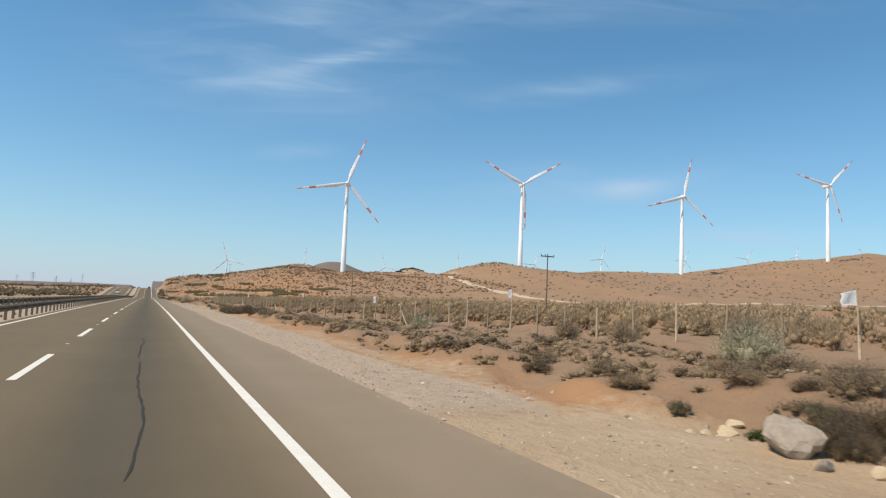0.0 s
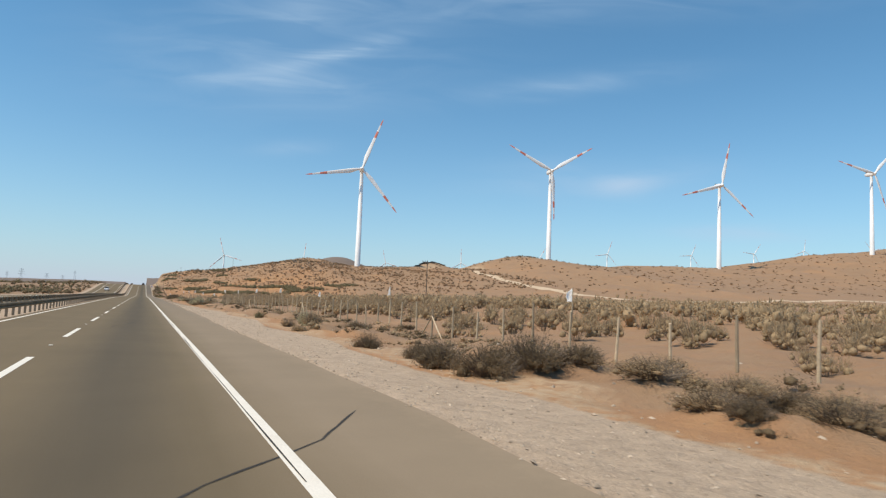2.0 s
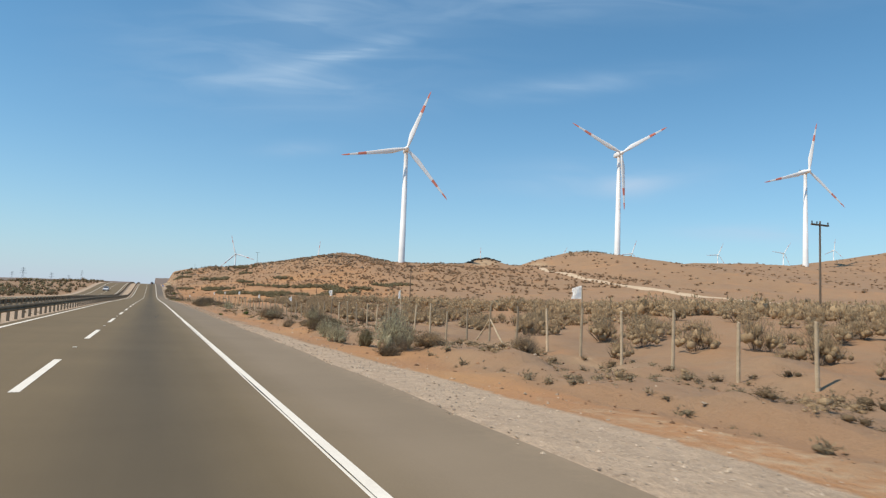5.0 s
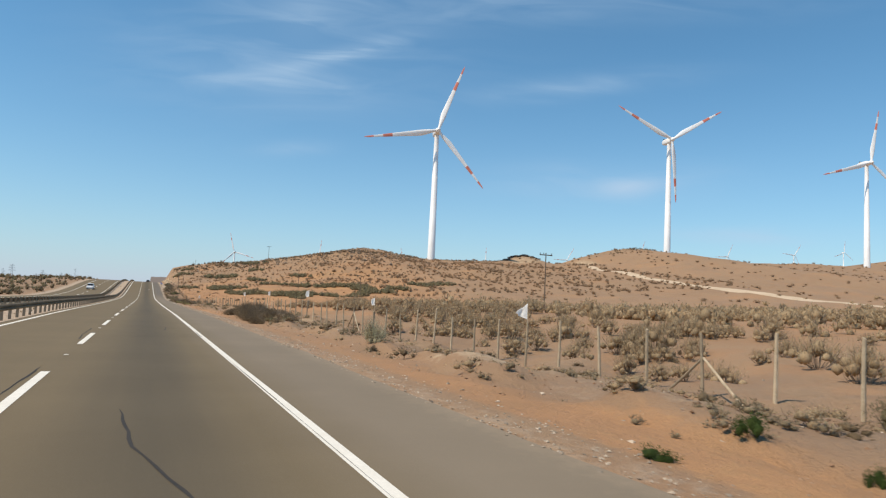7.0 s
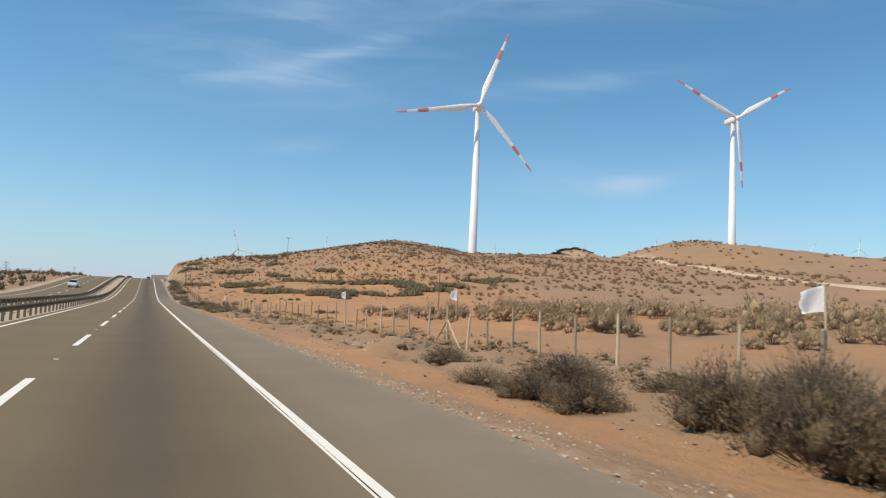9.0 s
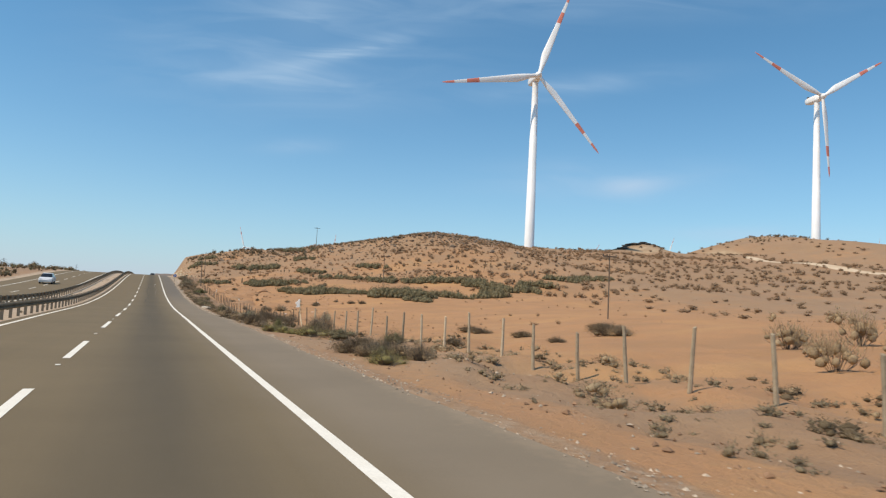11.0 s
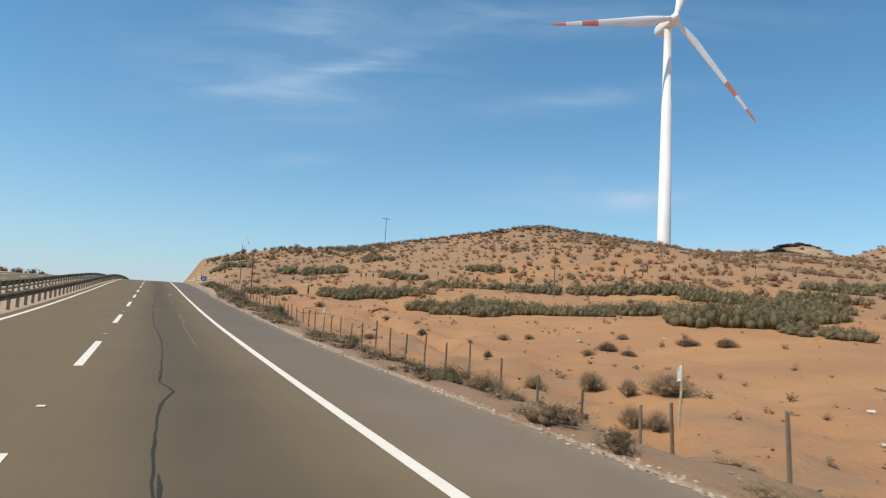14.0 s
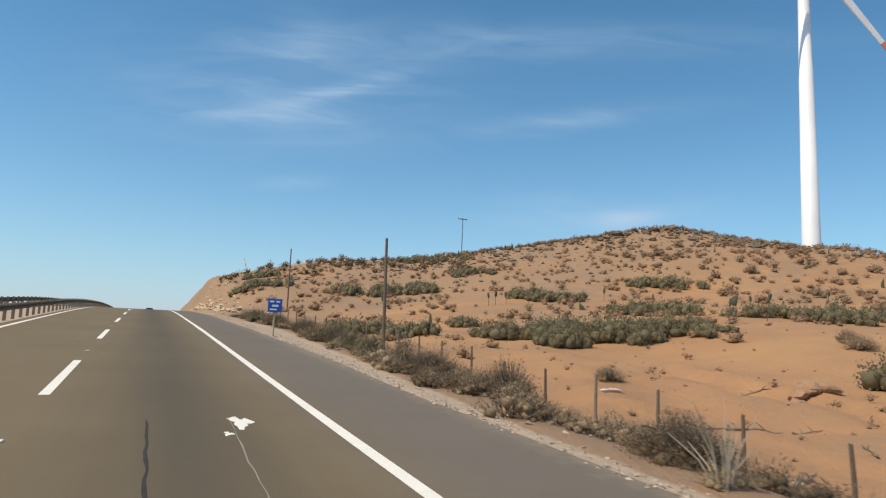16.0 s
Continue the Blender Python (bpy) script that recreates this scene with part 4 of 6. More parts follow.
def build_flags():
    rnd = random.Random(12)
    stick = from_bm("stick", tube([(0, 0, -1.35), (0.01, 0, -0.6), (0, 0, 0)], [0.03, 0.026, 0.018], 7), M_WOOD)
    for i, (y, width, height, top, bottom) in enumerate(FLAGS):
        x = float(fence_x(y)) + 0.06
        tip = 2.36 if i == 0 else post_height(y) + 0.86
        flag = tagged(empty("flag", (x, y, float(ground_z(x, y)))), "ragged white flag on a stick tied to a fence post", "flag", "flags along the fence")
        flag.rotation_euler = (radians(rnd.uniform(-2, 2)), radians(-4 if i == 0 else rnd.uniform(-2, 2)), 0)
        part("stick", stick, flag, m=pose(0, 0, tip))
        part("cloth", cloth_mesh(i, width, height, top, bottom), flag, m=pose(0, 0, tip - height - 0.02, 0, 0, rnd.uniform(-72, -56)))


build_fence()
build_flags()


# ---- wind turbines ----
def blade_mesh(length=37.6):
    """A tapering, twisted blade along +z, with its two red bands."""
    rows, mats = [], []
    st = [0.0, 0.02, 0.05, 0.1, 0.16, 0.22, 0.3, 0.4, 0.5, 0.605, 0.61, 0.7, 0.735, 0.74, 0.8, 0.865, 0.87, 0.95, 1.0]
    for s in st:
        chord = np.interp(s, [0, 0.05, 0.1, 0.2, 0.5, 0.8, 0.97, 1.0], [1.5, 1.55, 2.1, 3.1, 2.15, 1.25, 0.7, 0.12])
        thick = chord * np.interp(s, [0, 0.05, 0.2, 0.5, 1], [1.0, 0.95, 0.34, 0.2, 0.14])
        twist = radians(np.interp(s, [0, 0.2, 1.0], [16, 13, 1]))
        back = np.interp(s, [0, 0.1, 0.2, 1], [0.5, 0.42, 0.34, 0.34])
        row = []
        for j in range(14):
            a = 2 * math.pi * j / 14
            cx = (back - 0.5 - 0.5 * math.cos(a)) * chord
            cy = 0.5 * math.sin(a) * thick * (1 - 0.35 * (0.5 * math.cos(a) + 0.5))
            row.append((cx * math.cos(twist) + cy * math.sin(twist), cy * math.cos(twist) - cx * math.sin(twist), s * length + 0.9))
        rows.append(row)
        mats += [1 if 0.607 < s < 0.737 or 0.867 < s else 0] * 14
    v, f = sweep(rows)
    f = np.concatenate([f, [[len(v) - 14, len(v) - 11, len(v) - 7, len(v) - 4]]])
    return mesh_of("blade", v, f, [M_WHITE, M_RED], mats[:len(f) - 1] + [1], True)


def tower_mesh(height):
    hs = [-14, 0, 0.25, height * 0.33, height * 0.33 + 0.02, height * 0.66, height * 0.66 + 0.02, height - 1.6]
    rs = [2.05, 2.0, 1.95, 1.72, 1.70, 1.45, 1.43, 1.15]
    rows = [[(r * math.cos(a), r * math.sin(a), h) for a in (2 * math.pi * j / 28 for j in range(28))] for h, r in zip(hs, rs)]
    v, f = sweep(rows)
    return mesh_of("tower", v, f, M_WHITE, smooth=True)


def nacelle_mesh():
    """A rounded housing along y, its nose at -y."""
    rows = []
    for y, w, h, dz in ((-2.6, 1.0, 1.0, 0), (-2.2, 1.35, 1.35, 0), (0, 1.65, 1.75, 0.1), (4.5, 1.6, 1.7, 0.15), (6.3, 1.35, 1.35, 0.25), (6.9, 0.8, 0.9, 0.3)):
        rows.append([(w * math.copysign(abs(math.cos(a)) ** 0.6, math.cos(a)), y, dz + h * math.copysign(abs(math.sin(a)) ** 0.6, math.sin(a))) for a in (2 * math.pi * j / 20 for j in range(20))])
    v, f = sweep(rows)
    f = np.concatenate([f, [[0, 5, 10, 15], [len(v) - 20, len(v) - 15, len(v) - 10, len(v) - 5]]])
    return mesh_of("nacelle", v, f, M_WHITE, smooth=True)


def hub_mesh():
    rows = []
    for y, r in ((0.9, 1.05), (0.4, 1.35), (-0.6, 1.38), (-1.4, 1.15), (-2.0, 0.75), (-2.35, 0.28)):
        rows.append([(r * math.cos(a), y, r * math.sin(a)) for a in (2 * math.pi * j / 20 for j in range(20))])
    v, f = sweep(rows)
    f = np.concatenate([f, [[len(v) - 20, len(v) - 15, len(v) - 10, len(v) - 5]]])
    return mesh_of("hub", v, f, M_WHITE, smooth=True)


def cooler_mesh():
    bm = bmesh.new()
    box(bm, (-0.9, 5.2, 1.6), (0.9, 5.6, 2.5), 0.06)
    return from_bm("cooler", bm, M_DARKGAP)


BLADE, TOWER, NACELLE, HUB, COOLER = blade_mesh(), tower_mesh(68.0), nacelle_mesh(), hub_mesh(), cooler_mesh()


def turbine(x, y, hub_z, angle, label):
    t = tagged(empty("wind_turbine", (x, y, hub_z - 68.0)), label, "wind turbine", "wind farm")
    part("tower", TOWER, t)
    head = part("nacelle", NACELLE, t, m=pose(0, 0, 68.0, 0, 0, -15))
    part("cooler", COOLER, head)
    hub = part("hub", HUB, t, m=pose(0, 0, 68.0, 0, 0, -15) @ pose(0, -3.4, 0.1, -4, 0, 0))
    for k in range(3):
        part("blade", BLADE, hub, "white blade with two red bands", m=pose(0, -0.5, 0, 0, angle + 120 * k, 0))


NEAR_T = "tall white wind turbine with red-banded blades behind the brown hill"
turbine(132.3, 482.5, 88.4, 20, NEAR_T)
turbine(279.2, 471, 102.3, 58, "tall white wind turbine with red-banded blades on the ridge")
turbine(440, 456.5, 106.7, 13, "tall white wind turbine with red-banded blades on the ridge")
turbine(605, 433, 132, 44, "tall white wind turbine with red-banded blades on the far ridge")
for x, y, h, a in ((152, 1510, 76, 105), (344, 1610, 84, 5), (634, 1850, 100, 107), (760, 1610, 98, 0), (1008, 1621, 122, 30), (1179, 1535, 145, 20), (1490, 1534, 161, 25),
                   (1662, 1456, 173, 35), (1966, 1519, 205, 8), (2250, 1480, 224, 80)):
    turbine(x, y, h, a, "distant white wind turbine beyond the hills")


# ---- power poles, pylons, sign ----
def power_pole(x, y, height, arm, label, lean=0.0):
    p = tagged(empty("power_pole", rest(x, y, 0.0)), label, "power pole", "power poles")
    p.rotation_euler = (0, radians(lean), 0)
    part("mast", from_bm("mast", tube([(0, 0, -0.5), (0, 0, height * 0.5), (0, 0, height)], [0.085, 0.075, 0.062], 10), M_POLE), p)
    if arm:
        bm = bmesh.new()
        box(bm, (-arm, -0.05, height - 0.35), (arm, 0.05, height - 0.22), 0.01)
        bar = part("crossarm", from_bm("crossarm", bm, M_POLE), p)
        pin = from_bm("insulator", tube([(0, 0, 0), (0, 0, 0.1), (0, 0, 0.2)], [0.03, 0.05, 0.03], 8), M_DARKGAP)
        for k in (-0.92, -0.35, 0.92):
            part("insulator", pin, bar, m=pose(arm * k, 0, height - 0.22))


for x, y, h in ((44.2, 68.1, 7.3), (45, 155, 7.3), (46.4, 243, 7.4), (46.6, 324, 7.3), (50.5, 414, 7.2), (52.2, 494.5, 7.2)):
    power_pole(x, y, h, 0.95, "wooden power pole with a crossarm on scrubland")
power_pole(9.45, 413.8, 5.5, 0, "dark wooden pole beside the fence with a rag tied on", -1.0)
power_pole(12.9, 455, 6.6, 0, "bare wooden pole on the hillside by the road")
power_pole(26, 600, 9.0, 0, "bare thin pole standing behind the hill")


def pylon(x, y, height):
    bm = bmesh.new()
    hw = lambda h: 2.6 * (1 - h / height) ** 1.3 + 0.45
    def bar(a, b, r):
        t = tube([a, b], [r, r], 4)
        me = bpy.data.meshes.new("x")
        t.to_mesh(me)
        t.free()
        bm.from_mesh(me)
        bpy.data.meshes.remove(me)
    levels = [height * k / 8 for k in range(9)]
    for a, b in zip(levels, levels[1:]):
        for i in range(4):
            s, n = [(1, 1), (-1, 1), (-1, -1), (1, -1)][i], [(1, 1), (-1, 1), (-1, -1), (1, -1)][(i + 1) % 4]
            bar((s[0] * hw(a), s[1] * hw(a), a), (s[0] * hw(b), s[1] * hw(b), b), 0.13)
            bar((s[0] * hw(a), s[1] * hw(a), a), (n[0] * hw(b), n[1] * hw(b), b), 0.08)
    for h, w in ((0.72, 5.0), (0.84, 4.2), (0.95, 3.4)):
        bar((-w, 0, height * h), (w, 0, height * h), 0.16)
        bar((-w, 0, height * h), (0, 0, height * (h + 0.06)), 0.09)
        bar((w, 0, height * h), (0, 0, height * (h + 0.06)), 0.09)
    return from_bm("lattice", bm, M_LATTICE)


def build_pylons():
    me = pylon(0, 0, 31.0)
    for x, y in ((-181, 1303), (-190, 1690), (-196, 2060), (-205, 2500), (-330, 1430), (-345, 1850), (-360, 2300), (-215, 950)):
        p = tagged(empty("pylon", rest(x, y, 0.0)), "distant grey lattice electricity pylon", "pylon", "pylons")
        p.rotation_euler = (0, 0, radians(8))
        part("lattice", me, p)


build_pylons()


def road_sign(x, y):
    s = tagged(empty("road_sign", rest(x, y, 0.0)), "blue rectangular road sign on a post beside the asphalt", "road sign")
    s.rotation_euler = (0, 0, radians(-4))
    part("post", from_bm("post", tube([(0, 0, -0.3), (0, 0, 0.8), (0, 0, 1.6)], [0.045, 0.045, 0.04], 8), M_WOOD), s)
    bm = bmesh.new()
    box(bm, (-0.29, -0.06, 1.0), (0.29, -0.035, 1.56), 0.008)
    panel = part("panel", from_bm("panel", bm, M_BLUE), s, "blue sheet-metal panel")
    for x0, x1, z0, z1 in ((-0.22, -0.04, 1.4, 1.47), (0.04, 0.2, 1.4, 1.47), (-0.12, 0.14, 1.22, 1.31), (-0.2, 0.08, 1.08, 1.14)):
        bm = bmesh.new()
        box(bm, (x0, -0.068, z0), (x1, -0.06, z1))
        part("bar", from_bm("bar", bm, M_CLOTH), panel, "plain white bar")


road_sign(4.15, 412.6)


# ---- vehicles ----
def car(x, y, turn, paint, label, tall=1.0):
    c = tagged(empty("car", (x, y, float(road_z(y)))), label, "car", "cars on the motorway")
    c.rotation_euler = (math.atan2(float(road_z(y + 2) - road_z(y - 2)), 4.0) * (1 if turn == 0 else -1), 0, radians(turn))
    side = [(-2.2, 0.35), (-2.25, 0.75), (-2.1, 0.98), (-1.0, 1.03 * tall), (1.0, 1.02), (2.0, 0.86), (2.2, 0.6), (2.15, 0.32)]
    rows = [[(w, a, b) for a, b in side] for w in (-0.86, -0.8, 0.8, 0.86)]
    rows[0] = [(-0.86, a * 0.985, 0.33 + (b - 0.33) * 0.94) for a, b in side]
    rows[3] = [(0.86, a * 0.985, 0.33 + (b - 0.33) * 0.94) for a, b in side]
    bm = bmesh.new()
    vs = [[bm.verts.new(p) for p in r] for r in rows]
    for r0, r1 in zip(vs, vs[1:]):
        for j in range(8):
            bm.faces.new((r0[j], r0[(j + 1) % 8], r1[(j + 1) % 8], r1[j]))
    bm.faces.new(vs[0][::-1]), bm.faces.new(vs[-1])
    bmesh.ops.recalc_face_normals(bm, faces=bm.faces)
    body = part("body", from_bm("body", bm, paint), c)
    cab = [(-1.75, 0.98), (-1.25, 1.5 * tall), (0.25, 1.52 * tall), (1.15, 1.0)]
    bm = bmesh.new()
    lo = [[bm.verts.new((w * (0.78 if b < 1.2 else 0.62), a, b)) for a, b in cab] for w in (-1, 1)]
    for j in range(4):
        bm.faces.new((lo[0][j], lo[0][(j + 1) % 4], lo[1][(j + 1) % 4], lo[1][j]))
    bm.faces.new(lo[0][::-1]), bm.faces.new(lo[1])
    bmesh.ops.recalc_face_normals(bm, faces=bm.faces)
    part("cabin_glass", from_bm("cabin_glass", bm, M_GLASS), c, "dark tinted glass")
    bm = bmesh.new()
    box(bm, (-0.64, -1.3, 1.49 * tall), (0.64, 0.3, 1.55 * tall), 0.02)
    part("roof", from_bm("roof", bm, paint), c)
    tyre = from_bm("tyre", tube([(-0.1, 0, 0), (0.1, 0, 0)], [0.33, 0.33], 18), M_TYRE)
    rim = from_bm("rim", tube([(-0.108, 0, 0), (0.108, 0, 0)], [0.2, 0.2], 14), M_LATTICE)
    for wx in (-0.76, 0.76):
        for wy in (-1.35, 1.4):
            w = part("wheel", tyre, c, m=pose(wx, wy, 0.33))
            part("rim", rim, w)
    for wx in (-0.6, 0.6):
        for wy, nm in ((2.1, "headlight"), (-2.2, "tail_light")):
            bm = bmesh.new()
            box(bm, (wx - 0.18, wy - 0.06, 0.66), (wx + 0.18, wy + 0.06, 0.8), 0.015)
            part(nm, from_bm(nm, bm, M_CLOTH if wy > 0 else M_RED), c)


car(-14.6, 378.5, 180, M_PAINT, "white car on the opposite carriageway")
car(0.1, 545.0, 0, M_DARKPAINT, "dark car driving ahead over the crest")

# ---- plants ----
def ball(level):
    """A unit icosphere as arrays."""
    bm = bmesh.new()
    bmesh.ops.create_icosphere(bm, subdivisions=level, radius=1.0)
    v = np.array([p.co for p in bm.verts])
    f = np.array([[p.index for p in q.verts] for q in bm.faces])
    bm.free()
    return v, f


BALL = {1: ball(1), 2: ball(2)}


def shrub(seed, leaves, twigs, leaf=0.09, lobes=4, spiky=0.0, flat=1.0, wide=0.24, upward=0.45, core=0.8, vase=0.0, level=1, long=2.2, thin=0.011):
    """A shrub of unit radius and height: close inner growth in uneven lobes, small leaves standing off it, bent twigs. Faces of material 0 are leaves, 1 twigs."""
    r = np.random.RandomState(seed)
    c = r.uniform(-0.56, 0.56, (lobes, 3))
    c[:, 2] = r.uniform(0.12, 0.5, lobes) * (1 - 0.7 * np.hypot(c[:, 0], c[:, 1]))
    rad = r.uniform(0.3, 0.5, lobes)
    c[0], rad[0] = (0, 0, 0.44), 0.52
    V, F, M, o = [], [], [], 0
    if core:
        # the close inner growth: one lumpy mass to a lobe
        bv, bf = BALL[level]
        for k in range(lobes):
            q = c[k] + bv * rad[k] * core * r.uniform(0.62, 1.2, (len(bv), 1))
            q[:, 2] = np.maximum(q[:, 2], -0.04)
            q[:, 2] = vase * 0.6 + (1 - vase * 0.6) * q[:, 2]
            V.append(q), F.append(bf + o), M.append(np.zeros(len(bf), int))
            o += len(q)
    pick = r.randint(0, lobes, leaves)
    d = r.normal(size=(leaves, 3))
    d[:, 2] = np.where(r.uniform(0, 1, leaves) < 0.75, np.abs(d[:, 2]), d[:, 2])
    d /= np.linalg.norm(d, axis=1)[:, None]
    p = c[pick] + d * (rad[pick] * r.uniform(core * 0.92, 1.1, leaves))[:, None]
    p[:, 2] = np.abs(p[:, 2])
    p[:, 2] = vase + (1 - vase) * p[:, 2]
    p[:, :2] *= (1 - 0.55 * vase * np.clip(1.2 - p[:, 2:], 0, 1) ** 2 * 3).clip(0.3, 1)
    if spiky:
        p[:, 2] += spiky * r.uniform(0, 1, leaves) ** 3
    n = r.normal(size=(leaves, 3)) * 0.5 + d * 0.6 + [0, 0, upward]
    n /= np.linalg.norm(n, axis=1)[:, None]
    s1 = np.cross(n, r.normal(size=(leaves, 3)))
    s1 /= np.linalg.norm(s1, axis=1)[:, None]
    w = leaf * r.uniform(0.6, 1.5, leaves)[:, None]
    V.append(np.stack([p - s1 * w * wide, p + s1 * w * wide, p + n * w * long], 1).reshape(-1, 3))
    F.append(o + np.arange(leaves)[:, None] * 3 + [0, 1, 2]), M.append(np.zeros(leaves, int))
    o += leaves * 3
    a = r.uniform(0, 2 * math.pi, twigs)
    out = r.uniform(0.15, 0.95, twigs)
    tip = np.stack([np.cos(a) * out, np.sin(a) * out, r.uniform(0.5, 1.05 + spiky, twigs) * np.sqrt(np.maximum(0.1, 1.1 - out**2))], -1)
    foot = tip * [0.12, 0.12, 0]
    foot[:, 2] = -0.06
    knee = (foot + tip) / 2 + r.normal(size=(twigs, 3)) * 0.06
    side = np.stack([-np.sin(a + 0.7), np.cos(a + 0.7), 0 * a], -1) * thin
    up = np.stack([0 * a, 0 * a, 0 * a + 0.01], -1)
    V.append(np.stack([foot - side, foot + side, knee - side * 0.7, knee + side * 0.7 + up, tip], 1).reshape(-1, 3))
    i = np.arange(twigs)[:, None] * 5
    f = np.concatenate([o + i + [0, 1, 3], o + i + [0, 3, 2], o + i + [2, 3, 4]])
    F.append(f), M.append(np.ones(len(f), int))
    v = np.concatenate(V)
    v[:, 2] *= flat
    return v, np.concatenate(F), np.concatenate(M)


def scatter(name, protos, spots, mats, label, category, seed=0, sink=0.04):
    """One object of many plants: spots are rows of x, y, radius, height."""
    r = np.random.RandomState(seed)
    spots = np.asarray(spots, float)
    if not len(spots):
        return
    z = ground_z(spots[:, 0], spots[:, 1]) - sink
    kind = r.randint(0, len(protos), len(spots))
    turn = r.uniform(0, 2 * math.pi, len(spots))
    V, F, M, o = [], [], [], 0
    for k, (v, f, m) in enumerate(protos):
        for s in np.flatnonzero(kind == k):
            x, y, rad, h = spots[s]
            c, sn = math.cos(turn[s]), math.sin(turn[s])
            q = np.empty_like(v)
            q[:, 0] = x + rad * (c * v[:, 0] - sn * v[:, 1])
            q[:, 1] = y + rad * (sn * v[:, 0] + c * v[:, 1])
            q[:, 2] = z[s] + h * v[:, 2]
            V.append(q), F.append(f + o), M.append(m)
            o += len(v)
    me = mesh_of(name, np.concatenate(V), np.concatenate(F), mats, np.concatenate(M), True)
    tagged(new(name, me), label, category, kind="stuff")


def sprinkle(n, x0, x1, y0, y1, keep, size, seed):
    """Random spots in a box where keep(x, y) says so (a chance), with sizes from lo to hi."""
    r = np.random.RandomState(seed)
    x, y = r.uniform(x0, x1, n), r.uniform(y0, y1, n)
    ok = r.uniform(0, 1, n) < keep(x, y)
    x, y = x[ok], y[ok]
    rad = r.uniform(*size, len(x)) * r.uniform(0.8, 1.2, len(x))
    return np.column_stack([x, y, rad, rad * r.uniform(0.8, 1.25, len(x))])


SCRUB = [shrub(k, 500, 46, 0.05, 12, wide=0.2, upward=1.2, core=0.36, vase=0.2, long=2.4, thin=0.008) for k in range(7)]
SCRUB_FAR = [shrub(20 + k, 84, 2, 0.115, 3, wide=0.42, upward=0.8, core=0.6, vase=0.08, long=1.4) for k in range(6)]
TUFT = [shrub(40 + k, 46, 1, 0.13, 2, wide=0.36, upward=0.6, core=0.5, long=1.6) for k in range(6)]
DENSE = [shrub(60 + k, 560, 2, 0.06, 10, wide=0.5, upward=0.3, core=0.66, long=1.1) for k in range(6)]
DENSE_FAR = [shrub(70 + k, 230, 1, 0.085, 7, wide=0.5, upward=0.3, core=0.68, long=1.1) for k in range(5)]
DOME = [shrub(50 + k, 40, 0, 0.15, 2, wide=0.5, upward=0.3, core=0.62, long=1.1) for k in range(6)]
BRUSH = [shrub(90 + k, 480, 50, 0.04, 8, flat=0.78, wide=0.3, upward=0.6, core=0.36, long=2.2, thin=0.007) for k in range(7)]
LOW = [shrub(80 + k, 150, 8, 0.058, 4, flat=0.85, wide=0.32, upward=0.5, core=0.42, long=1.7) for k in range(7)]

# grey scrub over the plain beyond the fence
plain_end = lambda x: 280 + 0.25 * np.clip(x - 12, 0, 40) - 0.2 * np.clip(x - 55, 0, 400)
patch = lambda x, y: np.clip(0.72 + 0.5 * ripple(x, y, 13, 22), 0, 1)
spots = sprinkle(3600, 11.5, 62, -16, 322, lambda x, y: patch(x, y) * (1 - ss(-6, 6, y - plain_end(x))) * ss(1.0, 3.2, x - fence_x(y) - 6.5 * ss(208, 234, y)) * np.where(x - fence_x(y) < 5, 0.5, 1), (0.65, 1.35), 1) * [1, 1, 1, 1.15]
scatter("scrub_thicket", SCRUB, spots[spots[:, 0] < 33], [M_SCRUB, M_TWIG], "grey-brown dry scrub covering the plain behind the fence", "scrub", 3)
scatter("scrub_thicket_beyond", SCRUB_FAR, spots[spots[:, 0] >= 33], [M_SCRUB, M_TWIG], "grey-brown dry scrub further out on the plain", "scrub", 3)
spots = sprinkle(2500, 60, 230, 20, 400, lambda x, y: np.clip(0.75 + 0.4 * ripple(x, y, 24, 27), 0, 1) * (1 - ss(-15, 15, y - (314 - 0.05 * x))), (0.9, 1.6), 2)
scatter("scrub_thicket_far", SCRUB_FAR, spots, [M_SCRUB, M_TWIG], "grey-brown dry scrub on the distant plain", "scrub", 4)

# dry tufts over hills and slopes
on_hill = lambda x, y: ss(405, 440, y - 0.05 * x) * np.clip(0.45 + 0.8 * ripple(x, y, 9, 33), 0.08, 1) * ss(8, 14, x)
spots = sprinkle(7500, 6, 175, 400, 512, on_hill, (0.45, 1.05), 5) * [1, 1, 1, 0.72]
scatter("hillside_tufts", DOME, spots, [M_HILLSCRUB, M_TWIG], "small dry tufts scattered over the red-brown hill", "scrub", 6)
spots = sprinkle(3600, 70, 680, 230, 500, lambda x, y: ss(-10, 40, y - (330 - 0.17 * x)) * (0.5 + 0.4 * ripple(x, y, 28, 35)), (0.9, 2.3), 7) * [1, 1, 1, 0.42]
scatter("slope_tufts", DOME, spots, [M_SLOPE, M_TWIG], "dry brown scrub dotted over the far slope", "scrub", 8)
spots = np.concatenate([sprinkle(420, 11, 110, 305, 430, lambda x, y: 0.55 + 0 * x, (0.18, 0.5), 9) * [1, 1, 1, 0.8], sprinkle(760, 10.5, 30, 320, 428, lambda x, y: np.clip(0.2 + 0.9 * ripple(x, y, 11, 7), 0, 0.8), (0.12, 0.42), 29) * [1, 1, 1, 0.7]])
scatter("field_tufts", TUFT, spots, [M_HILLSCRUB, M_TWIG], "sparse dry tufts on the bare orange field", "scrub", 10)

